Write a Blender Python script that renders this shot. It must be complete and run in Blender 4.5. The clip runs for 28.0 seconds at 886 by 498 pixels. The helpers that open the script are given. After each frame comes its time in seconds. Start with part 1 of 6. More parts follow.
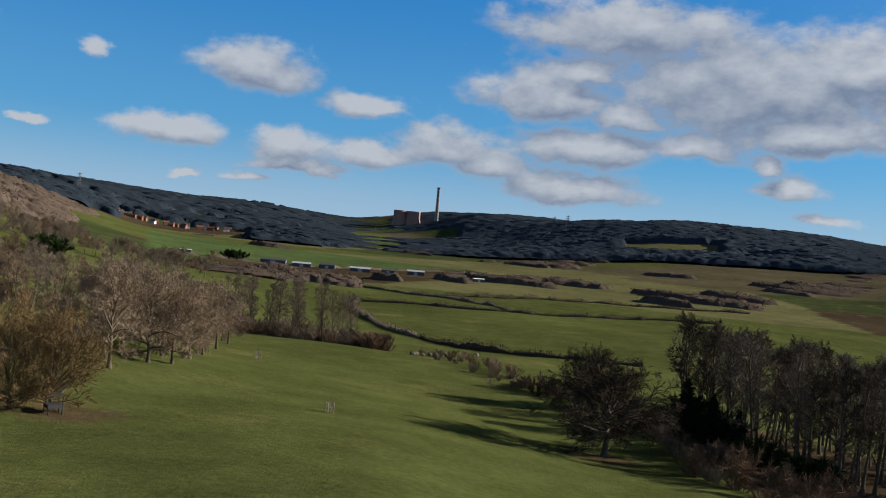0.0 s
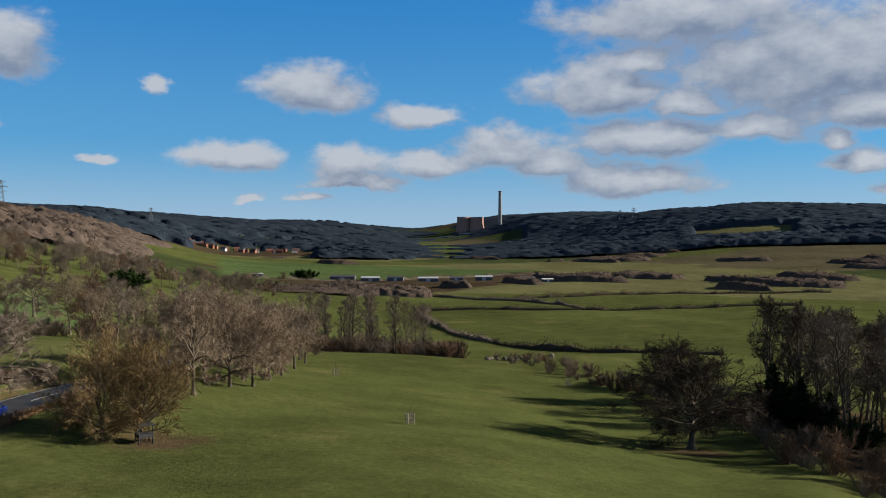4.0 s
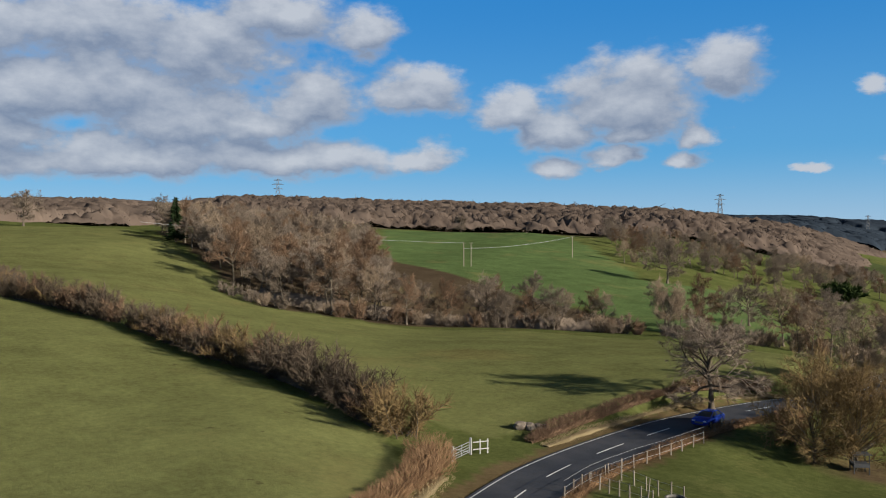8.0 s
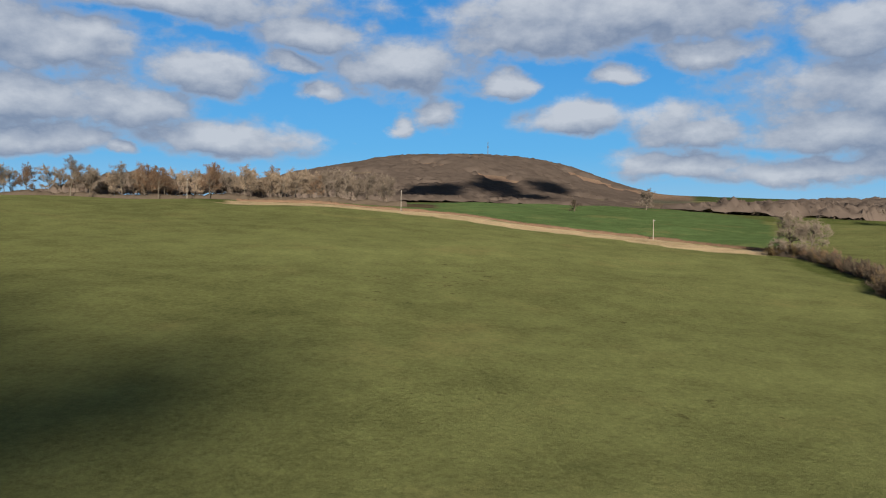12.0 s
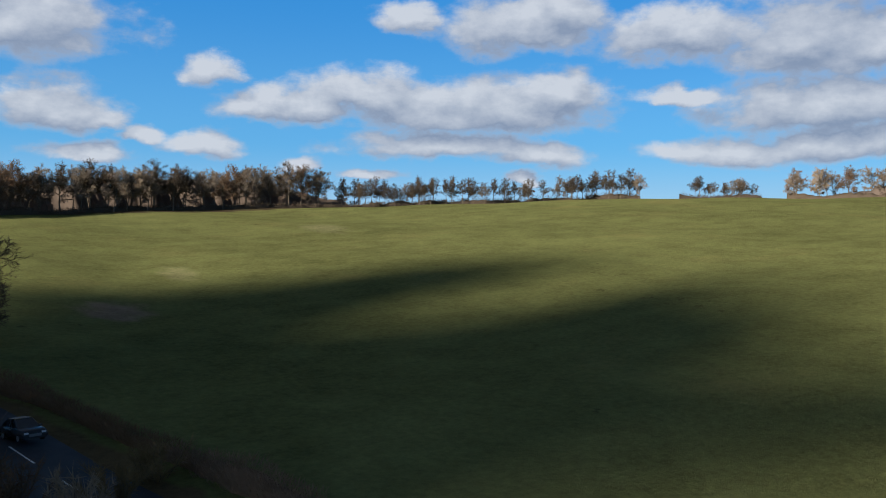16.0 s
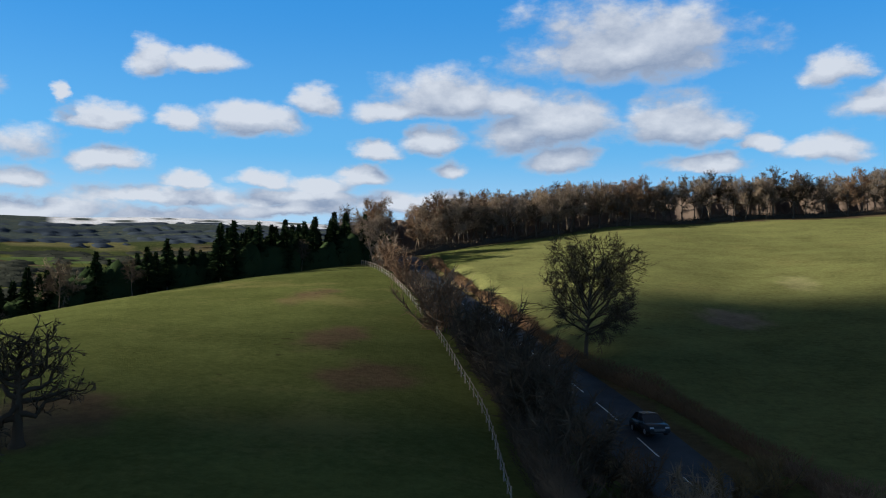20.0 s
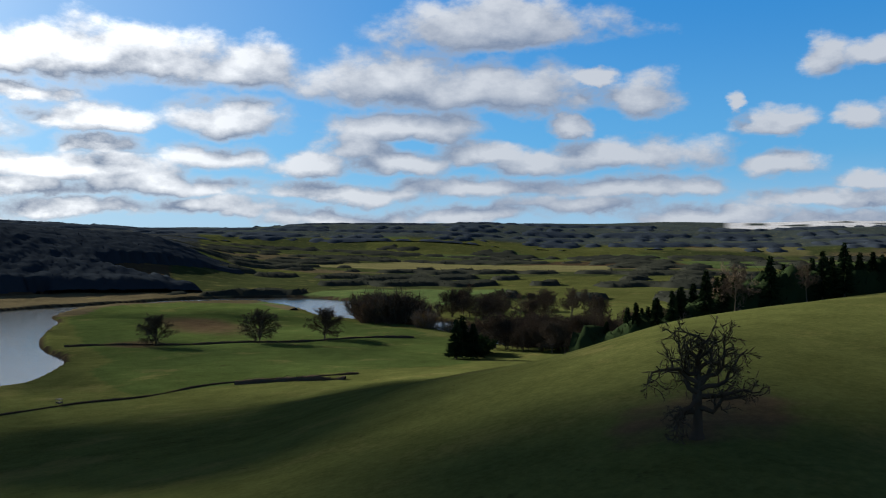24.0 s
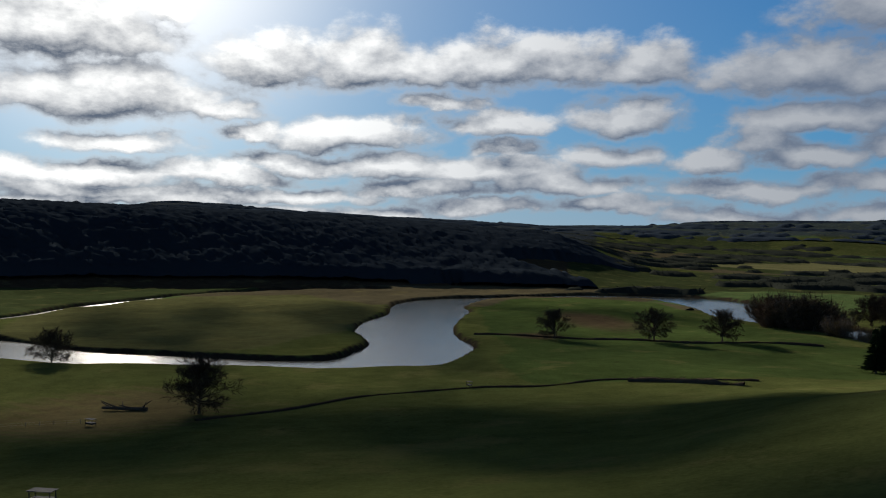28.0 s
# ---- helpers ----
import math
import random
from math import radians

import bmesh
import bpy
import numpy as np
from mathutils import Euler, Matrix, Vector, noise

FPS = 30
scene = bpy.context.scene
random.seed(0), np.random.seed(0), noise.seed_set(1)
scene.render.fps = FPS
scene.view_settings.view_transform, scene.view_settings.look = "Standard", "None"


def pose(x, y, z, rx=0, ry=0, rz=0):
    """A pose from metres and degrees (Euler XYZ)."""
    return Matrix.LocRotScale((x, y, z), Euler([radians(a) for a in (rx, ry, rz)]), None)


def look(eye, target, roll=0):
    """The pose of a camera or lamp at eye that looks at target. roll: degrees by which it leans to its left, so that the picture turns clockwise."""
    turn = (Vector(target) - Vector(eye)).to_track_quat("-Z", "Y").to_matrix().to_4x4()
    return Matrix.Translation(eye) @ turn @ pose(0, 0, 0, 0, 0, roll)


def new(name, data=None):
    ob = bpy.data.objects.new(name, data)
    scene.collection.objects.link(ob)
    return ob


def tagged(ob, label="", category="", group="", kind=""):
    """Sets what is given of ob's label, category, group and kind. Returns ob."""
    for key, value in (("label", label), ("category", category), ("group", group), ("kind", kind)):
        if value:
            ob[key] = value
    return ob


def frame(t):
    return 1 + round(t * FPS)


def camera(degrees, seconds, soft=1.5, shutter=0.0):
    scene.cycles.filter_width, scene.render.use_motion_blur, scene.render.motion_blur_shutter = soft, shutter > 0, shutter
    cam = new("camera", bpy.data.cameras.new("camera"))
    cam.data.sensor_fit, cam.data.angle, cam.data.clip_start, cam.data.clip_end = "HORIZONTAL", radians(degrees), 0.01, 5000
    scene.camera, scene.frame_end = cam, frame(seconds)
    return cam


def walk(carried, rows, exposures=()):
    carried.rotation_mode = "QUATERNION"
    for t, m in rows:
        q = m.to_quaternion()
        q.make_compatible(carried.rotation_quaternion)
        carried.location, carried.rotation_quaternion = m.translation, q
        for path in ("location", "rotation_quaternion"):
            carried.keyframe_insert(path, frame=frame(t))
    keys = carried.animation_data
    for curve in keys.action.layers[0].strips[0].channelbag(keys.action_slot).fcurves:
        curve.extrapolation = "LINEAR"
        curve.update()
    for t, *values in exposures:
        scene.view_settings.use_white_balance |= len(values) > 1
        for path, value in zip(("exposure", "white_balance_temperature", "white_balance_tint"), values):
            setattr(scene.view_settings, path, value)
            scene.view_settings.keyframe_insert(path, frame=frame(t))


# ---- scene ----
cam = camera(55.0, 28.0, soft=1.05)
# the drone lifts a little as it turns to the west, then sinks back: seconds, height
RISE = ((0.0, 17.9), (4.5, 17.9), (6.0, 18.02), (7.0, 18.4), (8.0, 18.8), (9.5, 18.9), (11.0, 18.7), (15.0, 18.0), (28.0, 18.0))
# seconds, tilt, lean, turn of the hovering camera
PATH = [
    (0.0, 88.91, -4.99, -1.95),
    (0.1, 88.93, -7.18, -1.95),
    (0.2, 88.95, -7.18, -1.95),
    (0.3, 88.97, -4.80, -1.96),
    (0.4, 88.99, -1.99, -1.96),
    (0.5, 89.01, -1.51, -1.96),
    (0.6, 89.00, -1.23, -1.95),
    (0.7, 88.99, -0.47, -1.95),
    (0.8, 88.99, -1.34, -1.94),
    (0.9, 88.98, -2.53, -1.93),
    (1.0, 88.98, -5.03, -1.93),
    (1.1, 88.97, -8.69, -1.92),
    (1.2, 88.97, -11.51, -1.91),
    (1.3, 88.96, -11.51, -1.90),
    (1.4, 88.96, -11.61, -1.89),
    (1.5, 88.95, -10.43, -1.88),
    (1.6, 88.96, -8.58, -1.88),
    (1.7, 88.96, -7.72, -1.88),
    (1.8, 88.97, -7.29, -1.88),
    (1.9, 88.98, -6.75, -1.88),
    (2.0, 88.98, -6.98, -1.88),
    (2.1, 89.00, -6.85, -1.89),
    (2.2, 89.01, -7.39, -1.89),
    (2.3, 89.03, -2.74, -1.90),
    (2.4, 89.04, -0.36, -1.90),
    (2.5, 89.06, 0.10, -1.91),
    (4.5, 89.12, -0.31, 6.21),
    (5.0, 89.10, -0.28, 11.55),
    (5.5, 89.12, -0.31, 17.03),
    (6.0, 89.24, 0.08, 22.73),
    (6.5, 89.27, -0.16, 28.02),
    (7.0, 89.42, -0.02, 34.74),
    (7.5, 89.57, 0.34, 41.05),
    (8.0, 89.76, 0.19, 47.87),
    (8.5, 89.86, -0.09, 54.84),
    (9.0, 89.86, -0.07, 61.68),
    (9.5, 89.89, -0.31, 68.54),
    (10.0, 89.86, -0.51, 75.41),
    (10.5, 89.79, -0.56, 82.25),
    (11.0, 89.70, -0.68, 89.07),
    (11.5, 89.61, -0.73, 95.99),
    (13.5, 89.43, -0.75, 121.47),
    (14.0, 89.41, -0.79, 128.92),
    (14.5, 89.32, -0.68, 136.34),
    (15.0, 89.28, -0.62, 142.11),
    (15.5, 89.25, -0.44, 148.31),
    (16.0, 89.26, -0.41, 154.00),
    (16.5, 89.32, -0.43, 159.17),
    (17.0, 89.34, -0.39, 164.47),
    (17.5, 89.36, -0.42, 169.80),
    (18.0, 89.41, -0.40, 174.94),
    (18.5, 89.40, -0.38, 179.98),
    (19.0, 89.40, -0.46, 184.62),
    (19.5, 89.56, -0.28, 189.16),
    (20.0, 89.60, -0.24, 193.94),
    (20.5, 89.67, -0.27, 198.66),
    (22.5, 89.75, -0.35, 214.53),
    (23.0, 89.71, 0.14, 221.67),
    (23.5, 89.81, 0.00, 229.91),
    (24.0, 89.83, 0.03, 237.15),
    (24.5, 89.82, 0.02, 242.24),
    (25.0, 89.77, -0.00, 247.14),
    (25.5, 89.77, -0.20, 251.55),
    (26.0, 89.71, -0.28, 255.87),
    (26.5, 89.65, -0.33, 260.42),
    (27.0, 89.62, -0.45, 263.68),
    (27.5, 89.63, -0.50, 263.11),
    (28.0, 89.56, -0.62, 263.31),
]
walk(cam, [(t, pose(0.0, 0.0, float(np.interp(t, *zip(*RISE))), rx, ry, rz)) for t, rx, ry, rz in PATH], exposures=[(0, 0.6), (6, 0.68), (11, 0.75), (14, 0.75), (17, 1.0), (20.5, 1.05), (23.0, 1.02), (25, 0.52), (26, 0.42), (27, 0.22), (28, 0.12)])

# ---- light ----
SUN_AZ, SUN_EL = radians(284), radians(19)


def heading(az, el=0.0):
    """Unit vector; az in radians to the left of north (+y)."""
    return Vector((-math.sin(az) * math.cos(el), math.cos(az) * math.cos(el), math.sin(el)))


SUN_DIR = heading(SUN_AZ, SUN_EL)
sun = new("sun", bpy.data.lights.new("sun", "SUN"))
sun.data.energy, sun.data.angle, sun.data.color = 5.0, radians(0.53), (1.0, 0.92, 0.80)
sun.matrix_world = look((0, 0, 0), -SUN_DIR)


class Nodes:
    """Small helper to write node trees in few lines."""

    def __init__(self, tree):
        self.tree = tree

    def add(self, kind, **kw):
        node = self.tree.nodes.new(kind)
        for key, value in kw.items():
            if key == "ins":
                for k, v in value.items():
                    if isinstance(v, bpy.types.NodeSocket):
                        self.tree.links.new(v, node.inputs[k])
                    else:
                        node.inputs[k].default_value = v
            else:
                setattr(node, key, value)
        return node

    def math(self, op, a, b=0.0, c=0.0, clamp=False):
        return self.add("ShaderNodeMath", operation=op, use_clamp=clamp, ins={0: a, 1: b, 2: c}).outputs[0]

    def vmath(self, op, a, b=(0, 0, 0), c=(0, 0, 0)):
        n = self.add("ShaderNodeVectorMath", operation=op, ins={0: a, 1: b, 2: c})
        return n.outputs["Value"] if op in ("LENGTH", "DOT_PRODUCT") else n.outputs[0]

    def noise(self, vec, scale, detail=4.0, rough=0.55, kind="Fac"):
        return self.add("ShaderNodeTexNoise", ins={"Vector": vec, "Scale": scale, "Detail": detail, "Roughness": rough}).outputs[kind]

    def remap(self, v, a, b, c=0.0, d=1.0, smooth=True):
        n = self.add("ShaderNodeMapRange", interpolation_type="SMOOTHSTEP" if smooth else "LINEAR")
        for i, x in enumerate((v, a, b, c, d)):
            if isinstance(x, bpy.types.NodeSocket):
                self.tree.links.new(x, n.inputs[i])
            else:
                n.inputs[i].default_value = x
        return n.outputs[0]

    def mix(self, fac, a, b, blend="MIX"):
        n = self.add("ShaderNodeMix", data_type="RGBA", blend_type=blend)
        for i, x in ((0, fac), (6, a), (7, b)):
            if isinstance(x, bpy.types.NodeSocket):
                self.tree.links.new(x, n.inputs[i])
            else:
                n.inputs[i].default_value = (*x, 1) if isinstance(x, tuple) and len(x) == 3 else x
        return n.outputs[2]


# clouds: heading, height, half width, half height, in degrees
CLOUDS = []
CLOUDS += [  # north
    (-12.9, 13.9, 7.8, 2.1), (-21.7, 10.3, 9.9, 3.6), (-25.0, 7.8, 6.2, 1.9), (-27.2, 11.7, 4.5, 2.9), (-8.0, 9.4, 4.9, 2.1),
    (-10.4, 11.3, 2.5, 1.4), (11.0, 9.6, 3.1, 1.8), (3.9, 7.9, 2.7, 1.0), (8.2, 4.5, 3.1, 1.5), (3.2, 4.5, 2.9, 1.2),
    (-1.4, 5.5, 3.3, 1.8), (-5.2, 4.5, 2.9, 1.4), (-10.1, 3.5, 4.9, 1.2), (-10.8, 6.1, 4.5, 1.9), (-17.3, 6.6, 3.7, 1.3),
    (-13.7, 8.4, 2.1, 1.0), (-23.6, 4.7, 2.1, 1.0), (-25.9, 2.7, 1.6, 0.6), (8.0, 3.4, 2.9, 0.6), (14.8, 2.5, 1.0, 0.3),
    (11.1, 2.4, 1.4, 0.4), (-22.3, 6.2, 1.2, 0.9)]
CLOUDS += [  # north-west
    (35.9, 9.1, 4.7, 2.9), (29.7, 11.0, 2.5, 2.1), (40.2, 7.5, 2.5, 1.9), (35.9, 7.4, 2.1, 1.2), (31.2, 7.3, 1.2, 1.3),
    (40.2, 5.2, 1.6, 0.9), (36.6, 5.7, 1.6, 1.0), (31.7, 5.4, 1.3, 0.7), (21.2, 9.1, 0.9, 0.9), (16.3, 4.9, 3.1, 1.1),
    (43.4, 9.0, 2.3, 1.6), (24.4, 4.5, 0.8, 0.3)]
CLOUDS += [  # west
    (49.5, 9.9, 2.9, 1.8), (56.3, 9.5, 3.5, 2.3), (53.3, 13.6, 2.5, 1.9), (59.2, 14.5, 4.5, 1.9), (61.1, 7.9, 4.5, 1.3),
    (58.5, 5.6, 7.4, 1.4), (48.8, 5.9, 2.3, 1.0)]
CLOUDS += [  # beyond the hill
    (90.2, 14.5, 11.5, 2.9), (96.2, 13.4, 7.4, 2.1), (85.6, 11.9, 3.7, 1.4), (105.3, 11.1, 4.9, 2.4), (98.4, 10.3, 1.6, 1.2),
    (93.9, 7.9, 3.5, 1.3), (91.4, 10.6, 1.6, 1.0), (86.3, 7.4, 3.5, 1.7), (105.0, 7.6, 1.0, 0.9), (102.9, 8.4, 1.4, 1.2),
    (87.4, 5.0, 3.7, 1.4), (70.3, 13.4, 6.6, 2.4), (76.3, 12.8, 4.1, 2.1), (63.8, 12.4, 4.9, 2.9), (72.0, 9.5, 10.3, 3.3),
    (64.4, 7.8, 6.2, 2.9), (77.3, 7.0, 5.3, 1.9), (68.5, 5.4, 9.0, 1.7), (79.1, 4.5, 6.2, 1.2)]
CLOUDS += [  # south-west
    (139.0, 12.8, 4.5, 1.9), (131.5, 12.1, 5.3, 2.4), (126.6, 11.5, 5.3, 2.1), (118.0, 10.4, 3.7, 1.9), (129.9, 8.1, 7.0, 2.3),
    (135.2, 5.4, 4.5, 1.1), (128.4, 6.0, 5.8, 1.4), (122.4, 8.2, 3.7, 1.9), (138.6, 9.3, 2.5, 0.8), (117.2, 6.4, 5.3, 1.7),
    (121.0, 14.9, 12.3, 1.7), (111.3, 13.0, 3.3, 1.4), (122.7, 5.5, 0.9, 0.7), (112.6, 11.6, 2.1, 0.9), (110.5, 9.6, 1.6, 1.0)]
CLOUDS += [  # over the ridge
    (162.9, 8.5, 3.3, 1.3), (159.5, 9.3, 4.5, 1.7), (155.0, 8.4, 5.3, 2.1), (149.7, 8.4, 6.2, 2.1), (145.9, 9.3, 2.9, 1.9),
    (154.2, 6.1, 6.6, 1.2), (147.4, 5.6, 3.3, 1.0), (149.0, 13.6, 4.9, 2.3), (146.0, 14.5, 3.3, 1.7), (156.5, 14.3, 2.5, 1.2),
    (164.0, 4.7, 1.6, 0.8), (159.5, 4.1, 2.1, 0.5), (148.7, 3.9, 1.0, 0.5), (165.8, 8.3, 2.5, 1.2)]
CLOUDS += [  # south
    (181.5, 12.6, 6.6, 2.9), (187.1, 7.5, 4.5, 2.1), (189.7, 9.1, 2.5, 1.4), (178.4, 7.6, 3.3, 1.9), (175.8, 7.2, 1.6, 0.9),
    (173.5, 6.4, 1.4, 0.8), (169.8, 6.0, 2.5, 1.0), (186.0, 5.6, 2.3, 1.2), (176.9, 4.9, 2.5, 0.9), (169.8, 10.3, 1.8, 1.2)]
CLOUDS += [  # south-east
    (193.8, 9.6, 3.5, 2.1), (196.8, 8.7, 2.9, 1.0), (202.4, 9.2, 1.7, 1.3), (198.7, 6.1, 1.8, 0.8), (194.3, 6.7, 1.7, 0.9),
    (206.8, 7.7, 2.9, 1.3), (210.9, 7.4, 1.3, 0.8), (215.1, 5.0, 1.8, 1.0), (215.6, 7.8, 2.1, 0.9), (213.0, 11.3, 1.2, 1.2),
    (210.0, 11.4, 2.3, 1.0), (210.7, 3.9, 1.4, 0.7), (206.1, 4.1, 1.6, 0.7), (202.4, 3.6, 2.5, 0.7), (199.4, 4.4, 1.6, 0.8),
    (193.7, 4.8, 1.4, 0.9), (211.8, 2.9, 6.2, 0.7), (203.9, 2.9, 4.9, 0.7)]
CLOUDS += [  # east
    (233.5, 14.2, 7.4, 1.8), (240.7, 10.8, 6.2, 2.1), (235.4, 10.3, 7.0, 2.0), (230.9, 9.8, 3.3, 1.9), (223.9, 9.7, 2.3, 1.7),
    (226.8, 10.9, 1.2, 0.6), (228.6, 7.9, 1.3, 0.8), (216.1, 7.7, 2.1, 0.8), (218.2, 9.2, 0.6, 0.6), (224.6, 5.8, 5.8, 1.3),
    (234.6, 6.1, 3.7, 1.1), (239.6, 7.8, 4.5, 1.3), (242.6, 6.4, 2.5, 1.4), (245.6, 5.0, 2.9, 1.0), (240.3, 5.4, 3.3, 1.0),
    (230.9, 5.3, 3.3, 1.1), (220.7, 3.6, 2.1, 0.7), (225.3, 3.6, 6.2, 0.9), (234.6, 3.7, 6.6, 0.9), (244.1, 3.3, 5.8, 0.8)]
CLOUDS += [  # sunward
    (288.2, 12.5, 7.4, 2.6), (281.6, 13.9, 1.6, 1.0), (285.2, 8.8, 8.2, 2.4), (278.4, 8.5, 2.5, 1.0), (274.4, 11.6, 4.1, 2.0),
    (268.5, 11.4, 4.5, 2.4), (266.2, 11.3, 3.3, 1.9), (260.1, 11.7, 5.3, 2.1), (255.3, 11.6, 4.5, 1.9), (250.1, 11.3, 4.1, 1.8),
    (263.5, 9.3, 2.5, 0.9), (259.3, 8.0, 3.7, 1.0), (251.2, 8.2, 3.7, 1.3), (252.2, 5.7, 3.7, 1.2), (269.9, 6.9, 5.8, 1.2),
    (276.2, 7.0, 2.5, 0.8), (284.6, 5.8, 4.5, 1.0), (259.3, 6.3, 2.5, 1.0), (260.8, 4.8, 6.2, 1.3), (266.9, 5.1, 5.3, 1.2),
    (273.7, 5.2, 3.7, 1.0), (278.0, 4.2, 4.9, 1.0), (286.5, 3.7, 6.6, 1.0), (255.6, 3.7, 5.8, 1.0), (265.0, 3.5, 6.6, 0.9),
    (274.4, 3.0, 7.4, 0.8), (284.9, 2.8, 8.2, 0.7)]
CLOUDS += [(a, 2.0 + 0.5 * math.sin(a), 5.0, 0.8) for a in range(196, 294, 8)]   # the bank low over the plain

group = bpy.data.node_groups.new("cumulus", "ShaderNodeTree")
group.interface.new_socket("Place", in_out="INPUT", socket_type="NodeSocketVector")
group.interface.new_socket("Inside", in_out="OUTPUT", socket_type="NodeSocketFloat")
g = Nodes(group)
gin, gout = g.add("NodeGroupInput"), g.add("NodeGroupOutput")
place = gin.outputs[0]
ripple = g.noise(g.vmath("MULTIPLY", place, (0.15, 0.26, 0.0)), 1.0, 8.0, 0.6, "Color")
warped = g.vmath("MULTIPLY_ADD", g.vmath("SUBTRACT", ripple, (0.5, 0.5, 0.5)), (5.0, 3.0, 0.0), place)
near = None
for az, el, w, h in CLOUDS:
    off = g.vmath("MULTIPLY_ADD", warped, (1 / w, 1 / h, 0), (-az / w, -el / h, 0))
    d = g.vmath("LENGTH", g.vmath("MAXIMUM", off, g.vmath("MULTIPLY", off, (-1.0, -1.6, 0.0))))   # flat beneath, heaped above
    near = d if near is None else g.math("SMOOTH_MIN", near, d, 0.2)
lumps = g.noise(g.vmath("MULTIPLY", place, (0.34, 0.55, 0.0)), 1.0, 8.0, 0.58)
depth = g.math("ADD", g.math("SUBTRACT", 1.24, near), g.math("MULTIPLY", g.math("SUBTRACT", lumps, 0.5), 1.7))
group.links.new(depth, gout.inputs[0])

world = bpy.data.worlds.new("sky")
scene.world = world
world.use_nodes = True
w = Nodes(world.node_tree)
world.node_tree.nodes.clear()
sky = w.add("ShaderNodeTexSky", sky_type="NISHITA", sun_disc=False, sun_elevation=SUN_EL, sun_rotation=math.atan2(SUN_DIR.x, SUN_DIR.y), air_density=1.0, dust_density=0.6, ozone_density=2.0, altitude=100)
way = w.add("ShaderNodeTexCoord").outputs["Generated"]
sep = w.add("ShaderNodeSeparateXYZ", ins={0: way})
turn = radians(130)   # the seam lies behind, where nothing is seen
fx = w.math("ADD", w.math("MULTIPLY", sep.outputs[0], -math.sin(turn)), w.math("MULTIPLY", sep.outputs[1], math.cos(turn)))
fy = w.math("ADD", w.math("MULTIPLY", sep.outputs[0], -math.cos(turn)), w.math("MULTIPLY", sep.outputs[1], -math.sin(turn)))
az = w.math("MULTIPLY_ADD", w.math("ARCTAN2", fy, fx), 180 / math.pi, 130.0)
el = w.math("MULTIPLY", w.math("ARCSINE", sep.outputs[2]), 180 / math.pi)
spot = w.add("ShaderNodeCombineXYZ", ins={0: az, 1: el}).outputs[0]
inside = w.add("ShaderNodeGroup", node_tree=group, ins={0: spot}).outputs[0]
above = w.add("ShaderNodeGroup", node_tree=group, ins={0: w.vmath("ADD", spot, (0.25, 1.25, 0.0))}).outputs[0]
cover = w.math("MULTIPLY", w.remap(inside, -0.16, 0.58), 0.96)
toward = w.vmath("DOT_PRODUCT", way, tuple(SUN_DIR))
glow = w.math("POWER", w.remap(toward, 0.0, 1.0, 0.0, 1.0, False), 8.0)
halo = w.math("POWER", w.remap(toward, 0.0, 1.0, 0.0, 1.0, False), 60.0)
crest = w.remap(w.math("SUBTRACT", inside, above), -0.50, 0.85, smooth=False)
thin = w.remap(inside, 0.75, 0.0)
lit = w.math("MAXIMUM", crest, w.math("MULTIPLY", thin, 0.48))
grey = w.mix(glow, (0.235, 0.30, 0.425), (0.14, 0.185, 0.27))
white = w.mix(glow, (0.60, 0.645, 0.72), (2.3, 2.3, 2.25))
cloud = w.mix(lit, grey, white)
# clear air: the sky's own light, paler towards the horizon
blue = w.mix(0.75, w.mix(1.0, sky.outputs[0], (0.04, 0.10, 0.15), "MULTIPLY"), w.mix(w.remap(el, 17.0, 4.0), (0.032, 0.27, 0.70), (0.13, 0.43, 0.80)))
clear = w.mix(w.math("MULTIPLY", w.remap(el, 6.5, -0.5), 0.75), blue, (0.50, 0.67, 0.84))
shine = w.mix(w.math("MULTIPLY", glow, 0.55), clear, (0.80, 0.95, 1.15))
shine = w.mix(halo, shine, (2.2, 2.2, 2.2))
near_sky = w.mix(cover, shine, cloud)
# overhead: darker air with broken cloud
broken = w.remap(w.noise(way, 2.6, 5.0, 0.6), 0.42, 0.66)
zenith = w.mix(broken, (0.020, 0.045, 0.10), (0.12, 0.12, 0.125))
final = w.mix(w.remap(el, 18.0, 34.0), near_sky, zenith)
bg = w.add("ShaderNodeBackground", ins={"Color": final, "Strength": 0.54})
w.add("ShaderNodeOutputWorld", ins={0: bg.outputs[0]})

# ---- materials ----
def material(name):
    m = bpy.data.materials.new(name)
    m.use_nodes = True
    n = Nodes(m.node_tree)
    return m, n, m.node_tree.nodes["Principled BSDF"]


